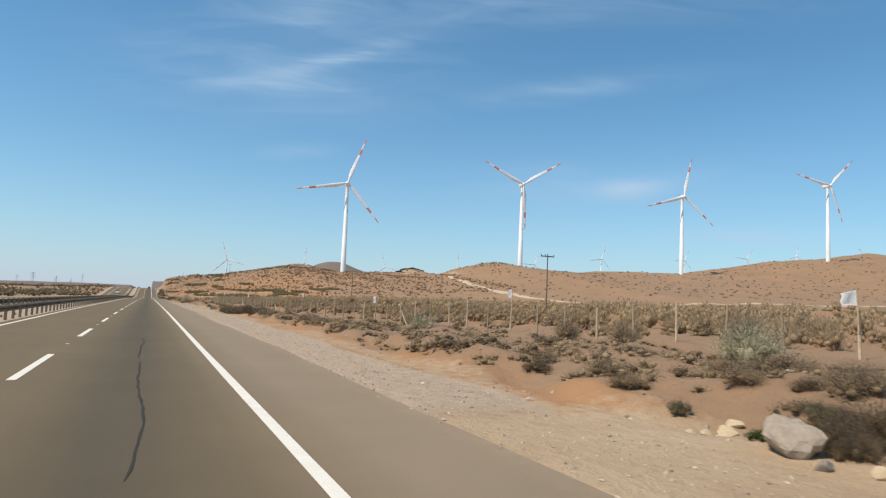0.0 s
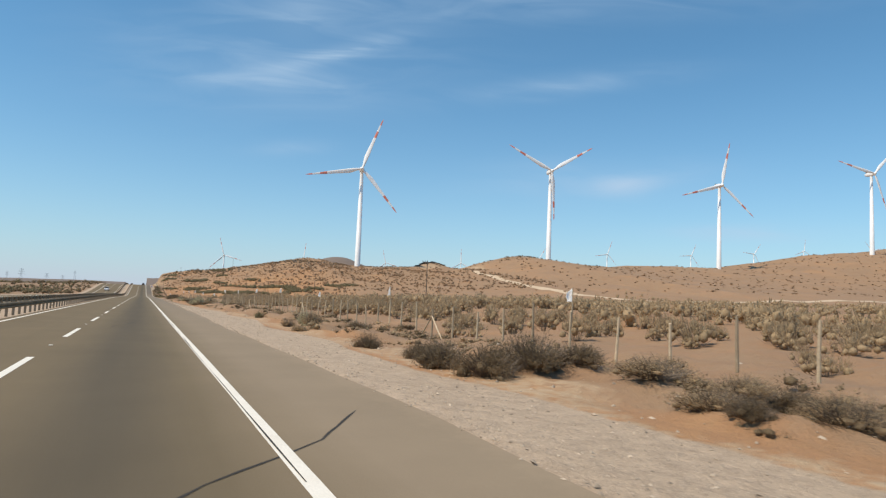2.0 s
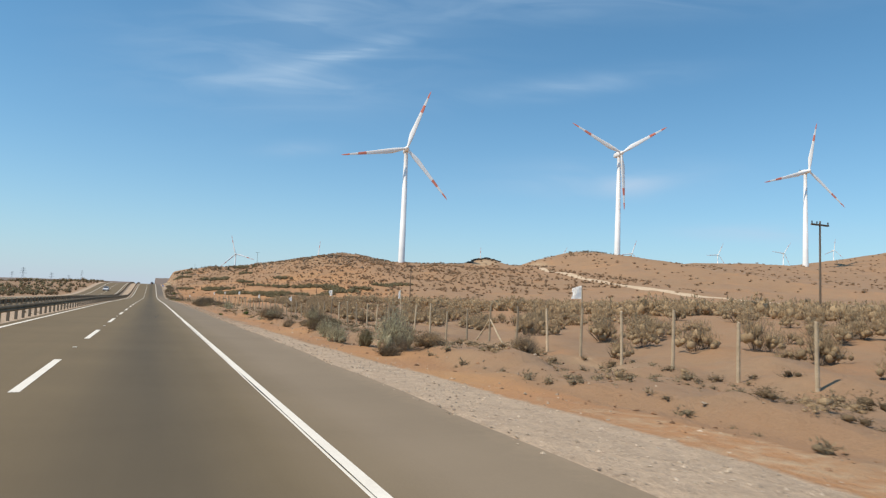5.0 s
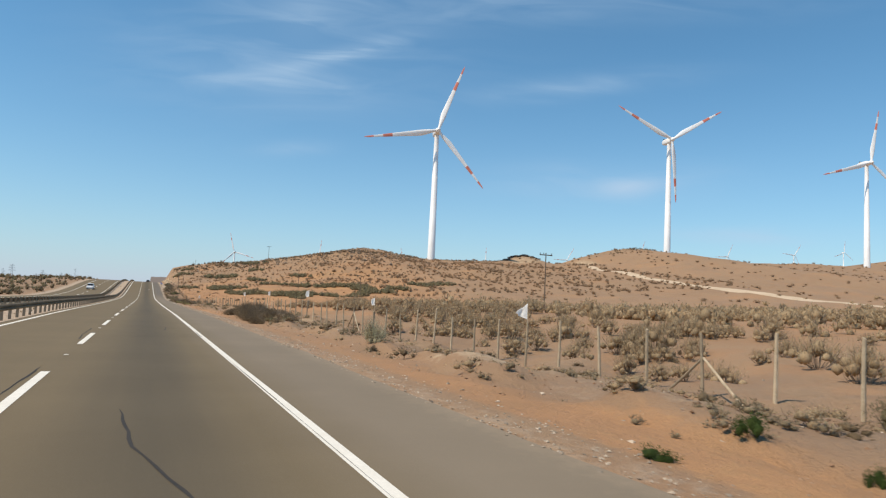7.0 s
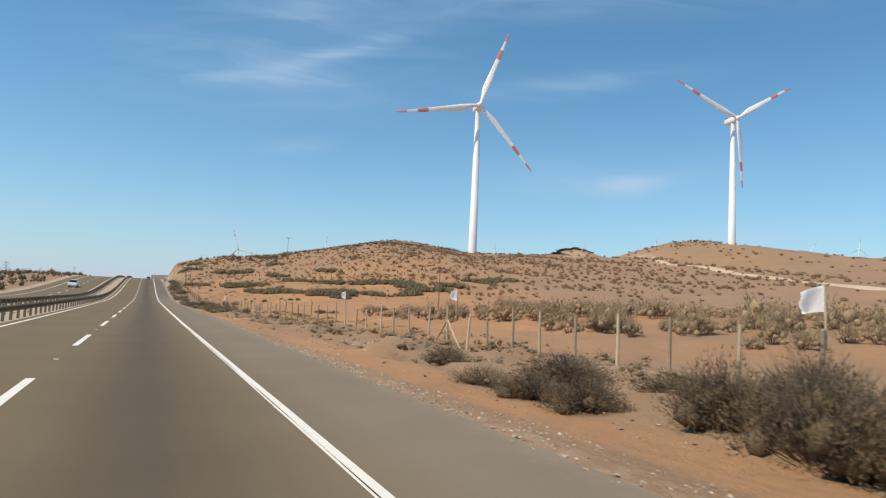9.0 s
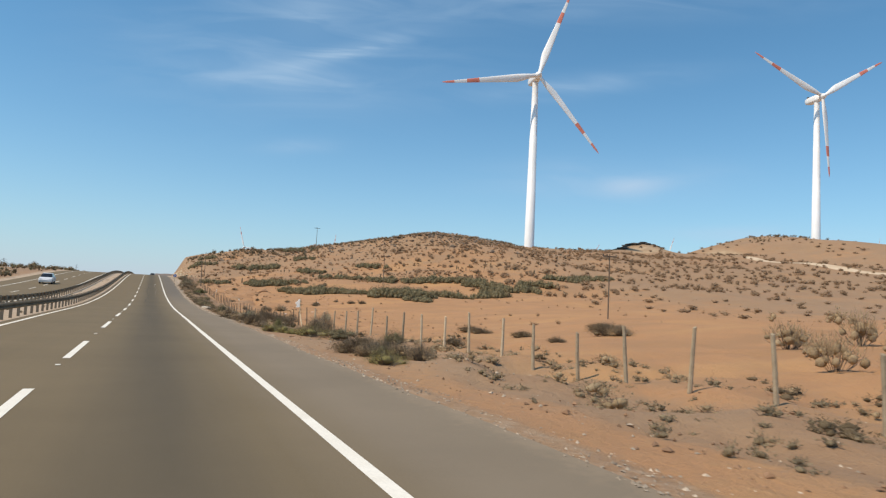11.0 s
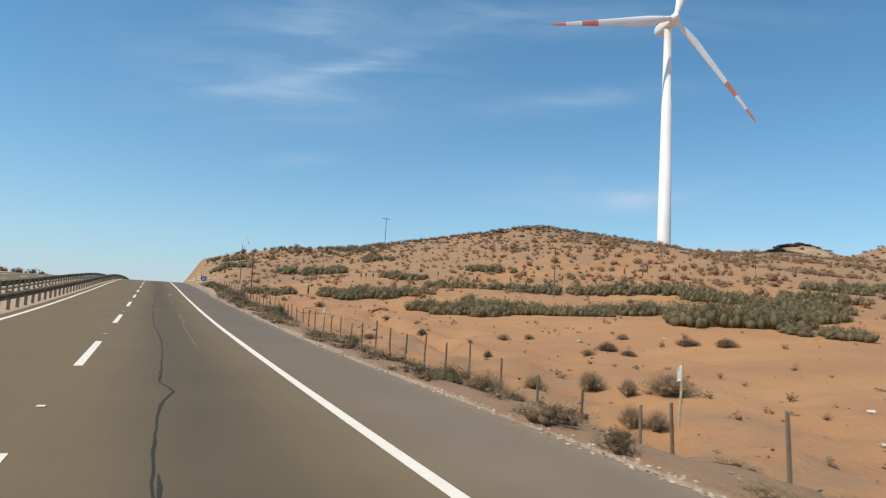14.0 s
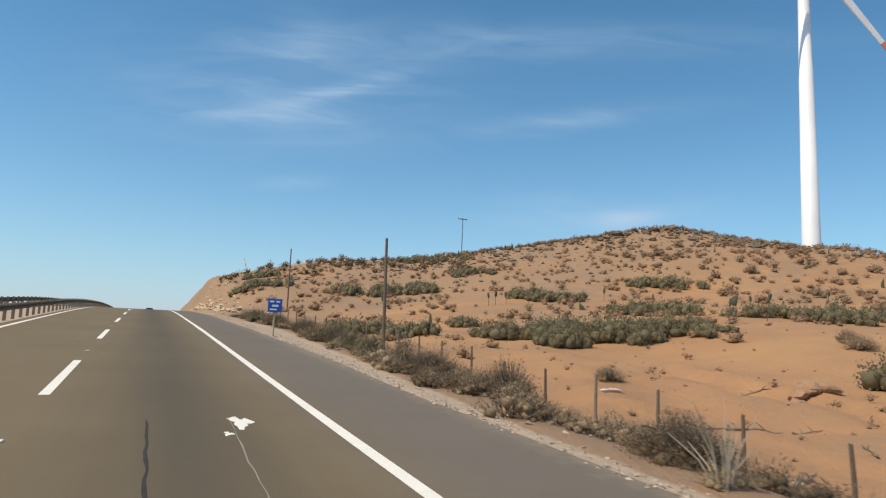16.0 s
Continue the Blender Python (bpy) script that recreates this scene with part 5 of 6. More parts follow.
spots = sprinkle(3000, 58, 215, 325, 470, lambda x, y: ss(-8, 10, y - (385 - 0.25 * (x - 60))) * np.clip(0.55 + 0.5 * ripple(x, y, 15, 21), 0, 1) * np.clip((x - 45) / 40, 0.2, 1), (0.7, 1.5), 23) * [1, 1, 1, 0.8]
scatter("slope_scrub", SCRUB_FAR, spots, [M_SLOPE, M_TWIG], "grey-brown scrub banked on the slope below the ridge", "scrub", 24)

# dull green shrub banks, each a row of domes: x, y, half length, height
FIELD_BANKS = [(21.2, 423.2, 1.4, 1.5), (21.8, 417.6, 1.6, 1.6), (24.4, 418.2, 2.0, 1.9), (25.8, 417.2, 1.6, 1.7), (24.6, 422.6, 1.8, 1.8), (27.2, 417, 1.8, 1.8), (29.4, 416.2, 1.2, 1.5), (32, 416, 0.5, 1.0), (25.2, 398.6, 1.5, 1.7), (26.6, 395, 1.8, 1.7), (29, 392.8, 1.8, 1.7),
               (31.4, 394.2, 2.2, 2.0), (30.2, 398.4, 2.0, 1.9), (34.6, 394.6, 2.0, 1.9), (36.8, 389.8, 1.9, 1.6), (40.2, 391.2, 1.2, 1.3), (44, 394.4, 1.6, 1.3), (45.4, 391.4, 1.8, 1.7), (49.4, 391, 2.2, 1.8), (47.6, 386.4, 1.5, 1.6),
               (36.4, 372.4, 2.1, 2.3), (39.2, 371, 2.1, 2.1), (43.5, 372, 2.2, 1.8), (64.6, 386, 3.2, 2.2), (40.4, 365.4, 2.2, 1.1), (56, 387, 3.5, 1.8)]
HILL_BANKS = [(50.4, 425, 4.6, 1.6), (57.4, 421.6, 4.8, 1.9), (64.8, 416.6, 4.2, 2.2), (71.3, 413, 4.6, 2.2), (73, 405.2, 4.2, 2.2), (71.5, 396, 3.2, 2.2), (77.3, 394.6, 4.0, 2.2), (94.6, 404.5, 4.0, 1.8), (43.6, 433.4, 3.4, 1.7), (42, 434.6, 2.2, 1.5),
              (40.4, 447, 3.8, 1.6), (26.2, 469, 4.0, 2.0), (30.5, 467.5, 4.0, 2.0), (11.8, 425.6, 2.2, 1.4), (15, 425, 1.2, 1.3), (46, 492, 5.5, 1.5), (58.5, 448, 4.0, 1.8), (43.6, 472.4, 3.0, 1.4), (23, 433.4, 1.0, 1.2), (33, 470, 2.4, 1.2),
              (14, 480, 4.0, 1.5), (17, 497, 3.0, 1.5), (84, 399, 4.0, 2.0), (104, 405, 5.0, 1.7)]


def build_banks():
    r = np.random.RandomState(3)
    for name, banks, label in (("shrub_bank", FIELD_BANKS, "dull olive-green rounded shrubs in banks on the orange field"), ("hillside_shrub_bank", HILL_BANKS, "dull olive-green rounded shrubs in banks across the hillside")):
        rows = []
        for x, y, half, h in banks:
            for k in range(int(5 + half * 5.4)):
                u = r.uniform(-1, 1)
                s = r.uniform(0.75, 1.1) * (1 - 0.3 * u * u)
                rows.append((x + u * half, y - 0.55 * u * half + r.normal() * (0.5 + half * 0.12), s * (0.8 + 0.3 * h), s * h * 0.98))
        scatter(name, DENSE if banks is FIELD_BANKS else DENSE_FAR, rows, [M_GREEN, M_TWIG], label, "shrubs", 5)
    # low dark growth that roughens the crest
    x = r.uniform(24, 126, 330)
    y = np.interp(x, [19, 52, 88, 126], [505, 492, 481, 480]) + r.normal(size=330) * 3.0
    s = r.uniform(0.5, 1.15, 330)
    x2, y2 = r.uniform(9, 46, 260), r.uniform(472, 508, 260)
    ok = (ripple(x2, y2, 9, 14) > -0.15) & (y2 > 512 - 0.9 * x2)
    x, y, s = np.append(x, x2[ok]), np.append(y, y2[ok]), np.append(s, r.uniform(0.8, 1.7, ok.sum()))
    # and the top of the far knoll
    x3, y3 = r.normal(262, 13, 150), r.normal(475, 8, 150)
    x, y, s = np.append(x, x3), np.append(y, y3), np.append(s, r.uniform(0.7, 1.5, 150))
    scatter("crest_scrub", TUFT, np.column_stack([x, y, s, s * 0.85]), [M_VERGE, M_TWIG], "low dark scrub along the crest of the hill", "scrub", 26)


build_banks()

# low scrub along the verge and on the embankment
spots = sprinkle(3000, 5.6, 15, -14, 300, lambda x, y: ss(1.3, 2.4, x - gravel_x(y) - 0.5 * ripple(0 * y, y, 8, 22)) * np.clip(np.where(y < 130, 0.72, 0.24) + 0.8 * ripple(x, y, 5, 18), 0, 1), (0.26, 0.72), 11) * [1, 1, 1, 0.7]
spots = np.concatenate([spots, sprinkle(900, 8.3, 18, 2, 50, lambda x, y: np.clip(0.75 + 0.6 * ripple(x, y, 5, 18), 0, 1), (0.25, 0.6), 51) * [1, 1, 1, 0.62]])
scatter("verge_tufts", LOW, spots[::2], [M_VERGE, M_TWIG], "low brown tufts on the sandy verge", "scrub", 12)
scatter("verge_brush", LOW, spots[1::2], [M_SCRUB, M_TWIG], "low grey-brown brush on the sandy verge", "scrub", 22)
bank = lambda x, y: ss(0.25, 0.6, x - np.where(y > 390, gravel_x(y) - 0.4, tar_x(y))) * (1 - ss(2.2, 3.4, x - gravel_x(y))) * np.clip(0.75 + 0.4 * ripple(x, y, 9, 28), 0, 1)
spots = sprinkle(1500, 4.1, 9.5, 300, 442, bank, (0.35, 0.75), 13)
spots[spots[:, 1] < 374] *= [1, 1, 0.85, 0.65]
spots[np.abs(spots[:, 1] - 380.5) < 6.5] *= [1, 1, 0.8, 0.5]
spots = spots[(spots[:, 1] > 352) | (np.arange(len(spots)) % 5 < 3)]
scatter("embankment_scrub", BRUSH, spots[::2], [M_VERGE, M_TWIG], "dark grey scrub along the road embankment", "scrub", 14)
scatter("embankment_brush", BRUSH, spots[1::2], [M_SCRUB, M_TWIG], "grey-brown brush along the road embankment", "scrub", 15)
spots = np.concatenate([sprinkle(420, 5, 15, -14, 430, lambda x, y: ss(0.6, 1.4, x - gravel_x(y)) * 0.8, (0.1, 0.26), 15), sprinkle(3000, 5, 14, 125, 305, lambda x, y: ss(0.7, 2.2, x - gravel_x(y)) * np.clip(0.65 + 0.7 * ripple(x, y, 4, 24), 0, 1), (0.12, 0.36), 45) * [1, 1, 1, 0.62]])
scatter("straw_tufts", TUFT, spots, [M_STRAW, M_TWIG], "pale straw tufts on the verge", "scrub", 16)

# scrub beyond the opposite carriageway
left_patch = lambda x, y: np.clip(0.75 + 0.5 * ripple(x, y, 17, 26), 0, 1)
spots = np.concatenate([sprinkle(2200, -110, -22.5, -10, 640, left_patch, (0.8, 1.7), 17), sprinkle(900, -40, -22.5, 60, 520, left_patch, (0.5, 1.2), 37)])
scatter("far_verge_scrub", DOME, spots[::2], [M_GREEN, M_TWIG], "dull green scrub beyond the opposite carriageway", "scrub", 18)
scatter("far_verge_brush", DOME, spots[1::2], [M_VERGE, M_TWIG], "grey-brown brush beyond the opposite carriageway", "scrub", 19)
spots = sprinkle(260, -8.7, -6.7, -10, 420, lambda x, y: 0.7 + 0 * x, (0.1, 0.22), 19)
scatter("median_tufts", TUFT, spots, [M_STRAW, M_TWIG], "dry tufts in the median between the guardrails", "scrub", 20)


def bush_mesh(seed, kind):
    leaves, twigs, leaf, lobes, spiky, core, mat = {"scrub": (4200, 420, 0.03, 14, 0.0, 0.3, M_SCRUB), "dark": (4400, 420, 0.03, 15, 0.0, 0.34, M_VERGE), "green": (3600, 120, 0.028, 12, 0.0, 0.48, M_GREEN),
                                              "sage": (3600, 160, 0.03, 12, 0.25, 0.34, M_SAGE), "olive": (3600, 90, 0.03, 11, 0.0, 0.55, M_OLIVE), "straw": (2600, 160, 0.032, 8, 0.2, 0.6, M_YELLOW), "lush": (700, 24, 0.055, 4, 0.0, 0.6, M_LUSH)}[kind]
    v, f, m = shrub(seed, leaves, twigs, leaf, lobes, spiky, wide=0.3, upward=0.5, core=core, level=1, long=1.7, thin=0.006)
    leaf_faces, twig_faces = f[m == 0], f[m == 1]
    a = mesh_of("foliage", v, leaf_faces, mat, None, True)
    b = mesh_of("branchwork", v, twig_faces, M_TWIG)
    return a, b


BUSH = {k: [bush_mesh(200 + 10 * i + j, k) for j in range(3)] for i, k in enumerate(("scrub", "dark", "green", "sage", "lush", "olive", "straw"))}
WORDS = {"straw": "yellow-green tuft of grass on the road verge", "scrub": "rounded grey-brown dry bush beside the fence", "dark": "dark brown burnt-looking bush on the road verge", "green": "dull green rounded bush on the sandy ground",
         "olive": "fresh olive-green leafy bush on the road embankment", "sage": "pale sage-green spiky bush on the orange verge", "lush": "small fresh green weed on the verge"}


def bush(kind, x, y, r, h, k):
    b = tagged(empty("bush", rest(x, y, 0.04)), WORDS[kind], "bush", "roadside bushes")
    b.rotation_euler, b.scale = (0, 0, k * 2.1), (r * 1.12, r * 1.12, h * 1.08)
    fol, twg = BUSH[kind][k % 3]
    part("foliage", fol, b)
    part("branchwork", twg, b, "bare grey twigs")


# kind, x, y, radius, height, stretch by stretch
BUSHES_START = [("sage", 16.2, 14.2, 1.09, 1.31), ("sage", 16.5, 14.3, 1.05, 1.16), ("dark", 7.9, 5.6, 0.50, 0.50), ("dark", 8.3, 5.5, 0.60, 0.60), ("dark", 7.6, 5.2, 0.35, 0.40), ("scrub", 18.9, 27.2, 0.74, 1.10), ("scrub", 18.5, 22.5, 0.70, 0.94), ("scrub", 10.6, 7.3, 0.58, 0.48), ("scrub", 9.7, 6.4, 0.63, 0.53), ("dark", 10.0, 7.5, 0.40, 0.30), ("scrub", 8.4, 10.2, 0.45, 0.32),
                ("green", 8.6, 6.4, 0.30, 0.28), ("green", 8.6, 6.1, 0.28, 0.25), ("dark", 8.6, 4.9, 0.70, 0.65), ("green", 8.0, 8.4, 0.26, 0.26), ("scrub", 14.6, 11.6, 0.81, 0.54), ("scrub", 9.5, 8.5, 0.50, 0.35),
                ("scrub", 12.6, 11.5, 0.66, 0.44), ("scrub", 10.1, 12.9, 0.57, 0.36), ("dark", 9.0, 14.2, 0.45, 0.30), ("scrub", 10.8, 16.8, 0.61, 0.36), ("lush", 7.5, 6.4, 0.22, 0.18)]
BUSHES_BANK = [("sage", 15.2, 36.9, 0.94, 1.24), ("scrub", 9.5, 44.0, 0.40, 0.55), ("scrub", 9.4, 41.9, 0.55, 0.65), ("scrub", 8.8, 37.0, 0.48, 0.50), ("scrub", 8.8, 35.3, 0.63, 0.46), ("dark", 9.2, 32.6, 0.35, 0.40), ("dark", 7.3, 62.6, 0.90, 0.85), ("dark", 7.0, 64.6, 0.80, 0.80), ("dark", 7.2, 70.9, 0.60, 0.60), ("dark", 9.8, 62.6, 0.81, 0.61), ("scrub", 8.4, 57.2, 0.71, 0.46), ("scrub", 9.0, 55.2, 0.75, 0.47), ("scrub", 9.6, 57.7, 0.73, 0.45), ("dark", 10.7, 57.7, 0.67, 0.50),
               ("dark", 8.5, 62.7, 1.05, 0.88), ("dark", 7.4, 66.9, 0.50, 0.55), ("scrub", 9.9, 60.2, 0.96, 0.51), ("scrub", 8.7, 55.4, 0.56, 0.46), ("scrub", 10.6, 54.8, 0.51, 0.53), ("dark", 7.9, 56.1, 0.40, 0.36), ("scrub", 8.3, 83.6, 0.6, 0.72),
               ("sage", 8.5, 86.1, 0.62, 0.95), ("scrub", 7.4, 85.4, 0.48, 0.48), ("dark", 10.7, 83.3, 0.85, 0.42), ("scrub", 7.0, 80.7, 0.5, 0.34), ("green", 8.06, 99.3, 0.42, 0.62), ("scrub", 8.0, 66.9, 0.58, 0.49), ("dark", 8.6, 69.0, 0.60, 0.50), ("scrub", 9.8, 89.2, 0.6, 0.6)]
BUSHES_PLAIN = [("sage", 6.9, 141.7, 0.72, 1.5), ("sage", 7.4, 142.5, 0.6, 1.2), ("dark", 6.4, 140.6, 0.45, 0.45), ("green", 6.8, 144.1, 0.4, 0.8), ("sage", 6.7, 149.3, 0.6, 0.85), ("sage", 6.4, 146.4, 0.55, 0.72), ("scrub", 6.8, 141.2, 0.5, 0.62),
                ("scrub", 8.0, 141.4, 0.65, 0.55), ("scrub", 12.2, 142.4, 0.6, 0.85), ("scrub", 8.5, 173.4, 0.8, 0.75), ("sage", 7.3, 170.1, 0.62, 0.46), ("scrub", 6.8, 166.5, 0.45, 0.8), ("scrub", 10.6, 169, 0.68, 1.1), ("green", 7.3, 168.2, 0.4, 0.28),
                ("dark", 7.1, 165, 0.85, 0.42), ("lush", 7.2, 175.8, 0.18, 0.3), ("sage", 7.3, 194.1, 0.55, 0.9), ("dark", 6.9, 192.9, 0.16, 0.28), ("lush", 7.0, 177.3, 0.3, 0.36), ("lush", 4.9, 176.9, 0.28, 0.2), ("green", 13.9, 179.4, 0.85, 1.05)]
BUSHES_WASH = [("green", 7.2, 153.6, 0.6, 0.55), ("dark", 7.5, 153.4, 0.7, 0.6), ("green", 8.0, 153.4, 0.6, 0.55), ("dark", 7.0, 152.6, 0.5, 0.4), ("scrub", 7.7, 157.5, 0.5, 0.45), ("scrub", 7.9, 159, 0.5, 0.4),
               ("scrub", 7.1, 159.6, 0.4, 0.35), ("scrub", 6.6, 157.9, 0.3, 0.3), ("sage", 10.5, 168.8, 0.6, 0.9), ("scrub", 8.1, 156.5, 0.4, 0.3), ("sage", 7.0, 165.3, 0.5, 0.5), ("scrub", 13.6, 157.9, 0.5, 0.7)]
BUSHES_THICKET = [("scrub", 7.5, 213.5, 0.4, 0.4), ("green", 6.7, 212.3, 0.5, 0.48), ("green", 7.7, 212.4, 0.4, 0.38), ("scrub", 7.1, 211.5, 0.6, 0.36), ("dark", 5.7, 210.9, 0.6, 0.42), ("dark", 7.8, 224.2, 0.9, 0.72), ("dark", 6.5, 218.5, 1.0, 0.95),
                  ("dark", 6.2, 215.6, 1.0, 0.95), ("dark", 5.9, 213.8, 0.7, 0.6), ("dark", 7.3, 214.8, 0.8, 0.6), ("dark", 7.2, 217, 1.0, 0.9), ("dark", 7.4, 220, 1.1, 0.95), ("dark", 8.6, 222, 1.2, 0.9), ("dark", 7.3, 221.8, 1.0, 0.8), ("dark", 8.6, 227.2, 1.0, 0.5),
                  ("dark", 7.4, 229, 1.0, 0.65), ("dark", 9.0, 219, 1.2, 0.95), ("dark", 7.5, 235, 0.8, 0.55), ("dark", 9.4, 225.2, 1.2, 1.0), ("scrub", 8.8, 231, 0.8, 0.6), ("dark", 8.3, 216.6, 0.9, 0.8),
                  ("dark", 7.0, 224.8, 0.9, 1.05), ("dark", 7.7, 224.0, 1.0, 1.15), ("dark", 6.7, 223.2, 1.0, 1.25), ("dark", 7.5, 222.4, 1.1, 1.3), ("dark", 6.6, 221.4, 1.0, 1.2), ("dark", 8.6, 225.2, 1.0, 0.85), ("dark", 6.3, 228.6, 0.8, 0.62), ("dark", 6.3, 227.0, 0.8, 0.7), ("scrub", 6.4, 230.8, 0.7, 0.5)]
BUSHES_DIP = [("green", 9.7, 291.8, 0.62, 0.78), ("dark", 5.7, 284, 0.95, 0.68), ("scrub", 5.5, 282.6, 0.45, 0.5), ("dark", 6.3, 283.2, 0.7, 0.6), ("green", 5.7, 281.9, 0.45, 0.6), ("scrub", 6.2, 281.8, 0.6, 0.55), ("scrub", 6.7, 281.4, 0.45, 0.6),
              ("straw", 5.3, 280.4, 0.65, 0.4), ("green", 7.2, 291.9, 0.85, 0.5), ("scrub", 6.3, 292.6, 0.5, 0.9), ("dark", 4.9, 300.8, 0.7, 0.74), ("scrub", 4.9, 298.9, 0.5, 0.38), ("olive", 6.1, 300.8, 0.34, 0.74), ("straw", 4.7, 294.6, 0.6, 0.46),
              ("straw", 5.2, 294.1, 0.5, 0.4), ("scrub", 8.6, 300.3, 0.6, 1.2), ("olive", 7.6, 297.8, 0.42, 0.78), ("scrub", 6.2, 294.7, 0.75, 0.5), ("dark", 6.4, 293.4, 0.4, 0.35), ("straw", 5.9, 292, 0.9, 0.45), ("dark", 7.5, 293.1, 0.38, 0.3)]
BUSHES_EDGE = [("sage", 5.5, 307.9, 0.8, 0.8), ("dark", 5.3, 306.6, 0.95, 0.65), ("dark", 6.2, 305.9, 1.0, 0.9), ("dark", 6.3, 304.6, 1.0, 0.9), ("dark", 7.0, 307, 0.9, 0.75), ("dark", 7.1, 304.8, 0.9, 0.8), ("scrub", 4.9, 313.4, 0.55, 0.75),
               ("green", 7.4, 316, 0.26, 0.5), ("green", 5.1, 320.2, 0.6, 0.95), ("green", 5.3, 319, 0.35, 0.5), ("green", 6.0, 321, 0.6, 0.8), ("scrub", 13.5, 334.2, 0.7, 0.9), ("sage", 17.6, 335.8, 0.7, 1.05), ("scrub", 11.5, 341, 0.62, 1.0),
               ("green", 11.4, 340.7, 0.4, 0.9), ("green", 11.6, 335.8, 0.4, 0.7), ("scrub", 10.8, 332, 1.0, 0.95), ("scrub", 11.9, 331.6, 0.9, 0.85), ("green", 4.9, 336.4, 0.8, 0.7), ("green", 5.2, 335, 0.6, 0.55), ("green", 5.4, 349.6, 0.6, 0.5)]
BUSHES_FIELD = [("scrub", 25.3, 295.7, 0.9, 0.7), ("dark", 21.9, 301.2, 0.9, 0.5), ("dark", 12.8, 292.3, 0.6, 0.4), ("dark", 20.2, 294.7, 0.6, 0.4), ("dark", 28.6, 301.8, 1.2, 0.6), ("dark", 25.4, 296.7, 1.3, 0.9), ("dark", 21.9, 307, 1.0, 0.5),
                ("dark", 22.2, 309.5, 1.1, 0.5), ("scrub", 20.5, 374.1, 0.52, 0.5), ("scrub", 22.6, 374.4, 0.42, 0.42), ("dark", 15.1, 366.1, 0.26, 0.4), ("dark", 23.8, 367.6, 0.64, 0.66), ("scrub", 20.7, 365.2, 0.48, 0.38), ("dark", 22.9, 364.7, 0.49, 0.42),
                ("scrub", 28, 371.4, 0.49, 0.45), ("dark", 29.4, 367, 0.82, 0.55), ("dark", 30.6, 365.2, 0.75, 0.6), ("scrub", 11.4, 355.6, 0.42, 0.56), ("scrub", 14.1, 356, 0.59, 0.75), ("scrub", 14.4, 354.4, 0.42, 0.58), ("scrub", 15.9, 353.9, 0.99, 0.9)]
BUSHES_CLIMB = [("scrub", 5.8, 348.6, 0.6, 0.55), ("scrub", 11.2, 350.4, 0.43, 0.62), ("scrub", 11.8, 350, 0.41, 0.62), ("scrub", 12.2, 376.7, 0.61, 0.5), ("dark", 16.2, 377.9, 0.36, 0.45), ("scrub", 18.0, 390.6, 0.52, 0.36), ("scrub", 15.5, 405, 0.68, 0.62),
                ("scrub", 35.1, 409, 0.76, 0.9), ("scrub", 33.8, 407.3, 1.0, 0.9), ("dark", 5.4, 390.9, 0.75, 0.65), ("scrub", 6.0, 391.6, 0.7, 0.7), ("scrub", 30.8, 415.5, 0.9, 0.85), ("olive", 7.7, 384.6, 0.6, 0.95), ("olive", 6.9, 382.4, 0.6, 0.65), ("olive", 6.8, 381.2, 0.65, 0.65), ("olive", 6.5, 380.2, 0.5, 0.5),
                ("green", 7.6, 386.8, 0.6, 0.6), ("dark", 6.2, 374.5, 0.8, 0.7), ("green", 7.2, 364, 0.6, 0.6), ("green", 8.9, 396.5, 0.7, 0.75), ("green", 8.2, 393.5, 0.6, 0.7), ("green", 6.4, 430.5, 1.0, 0.9), ("green", 14.1, 430.5, 1.1, 0.9)]
for k, (kind, x, y, r, h) in enumerate(BUSHES_START + BUSHES_BANK + BUSHES_PLAIN + BUSHES_WASH + BUSHES_THICKET + BUSHES_DIP + BUSHES_EDGE + BUSHES_FIELD + BUSHES_CLIMB):
    bush(kind, x, y, r, h, k)
chance = random.Random(17)
for k in range(30):
    y = 397 + 1.5 * k + chance.uniform(-0.5, 0.5)
    x = float(gravel_x(y)) + chance.uniform(0.7, 2.0)
    bush(chance.choice(("scrub", "dark", "dark", "green")), x, y, chance.uniform(0.6, 1.0), chance.uniform(0.6, 1.05), k)


def flower_stalk(x, y, h, lean):
    """A dry upright stalk with a dark seed head."""
    c = tagged(empty("flower_stalk", rest(x, y, 0.05)), "dry flower stalk with a dark head on the hillside", "plant", "flower stalks")
    c.rotation_euler = (radians(lean), radians(lean * 0.6), lean)
    part("stalk", from_bm("stalk", tube([(0, 0, 0), (0.02, 0.01, h * 0.5), (0, 0, h * 0.8)], [0.03, 0.025, 0.02], 6), M_TWIG), c)
    bm = lumpy(int(h * 100), 0.5, 2, 1.0)
    for v in bm.verts:
        v.co = Vector((v.co.x * 0.13, v.co.y * 0.13, h * 0.85 + v.co.z * 0.34))
    part("seed_head", from_bm("seed_head", bm, M_CACTUS), c, "dark seed head")


for x, y, h, lean in ((35.9, 417.3, 1.9, 5), (38.1, 419.6, 1.7, -3), (40.6, 418.7, 2.1, 6), (42.6, 423.9, 1.6, -8), (31.8, 445.2, 1.3, 3), (32.7, 445.4, 1.4, -4), (34.1, 445.6, 1.2, 4), (45.5, 443.8, 1.4, -2), (53, 430.7, 1.6, 3), (53.5, 446.3, 1.4, -4),
                      (62.1, 429.1, 1.6, 2), (72.9, 411.4, 2.0, -2), (76.9, 416.8, 1.9, 3), (77.4, 429, 1.7, -5), (81.7, 430.7, 1.8, 4), (83.8, 426.1, 1.8, -3), (87.5, 429.1, 1.9, 2), (95.7, 426.2, 1.9, -4), (100.7, 423.7, 1.8, 5)):
    flower_stalk(x, y, h, lean)


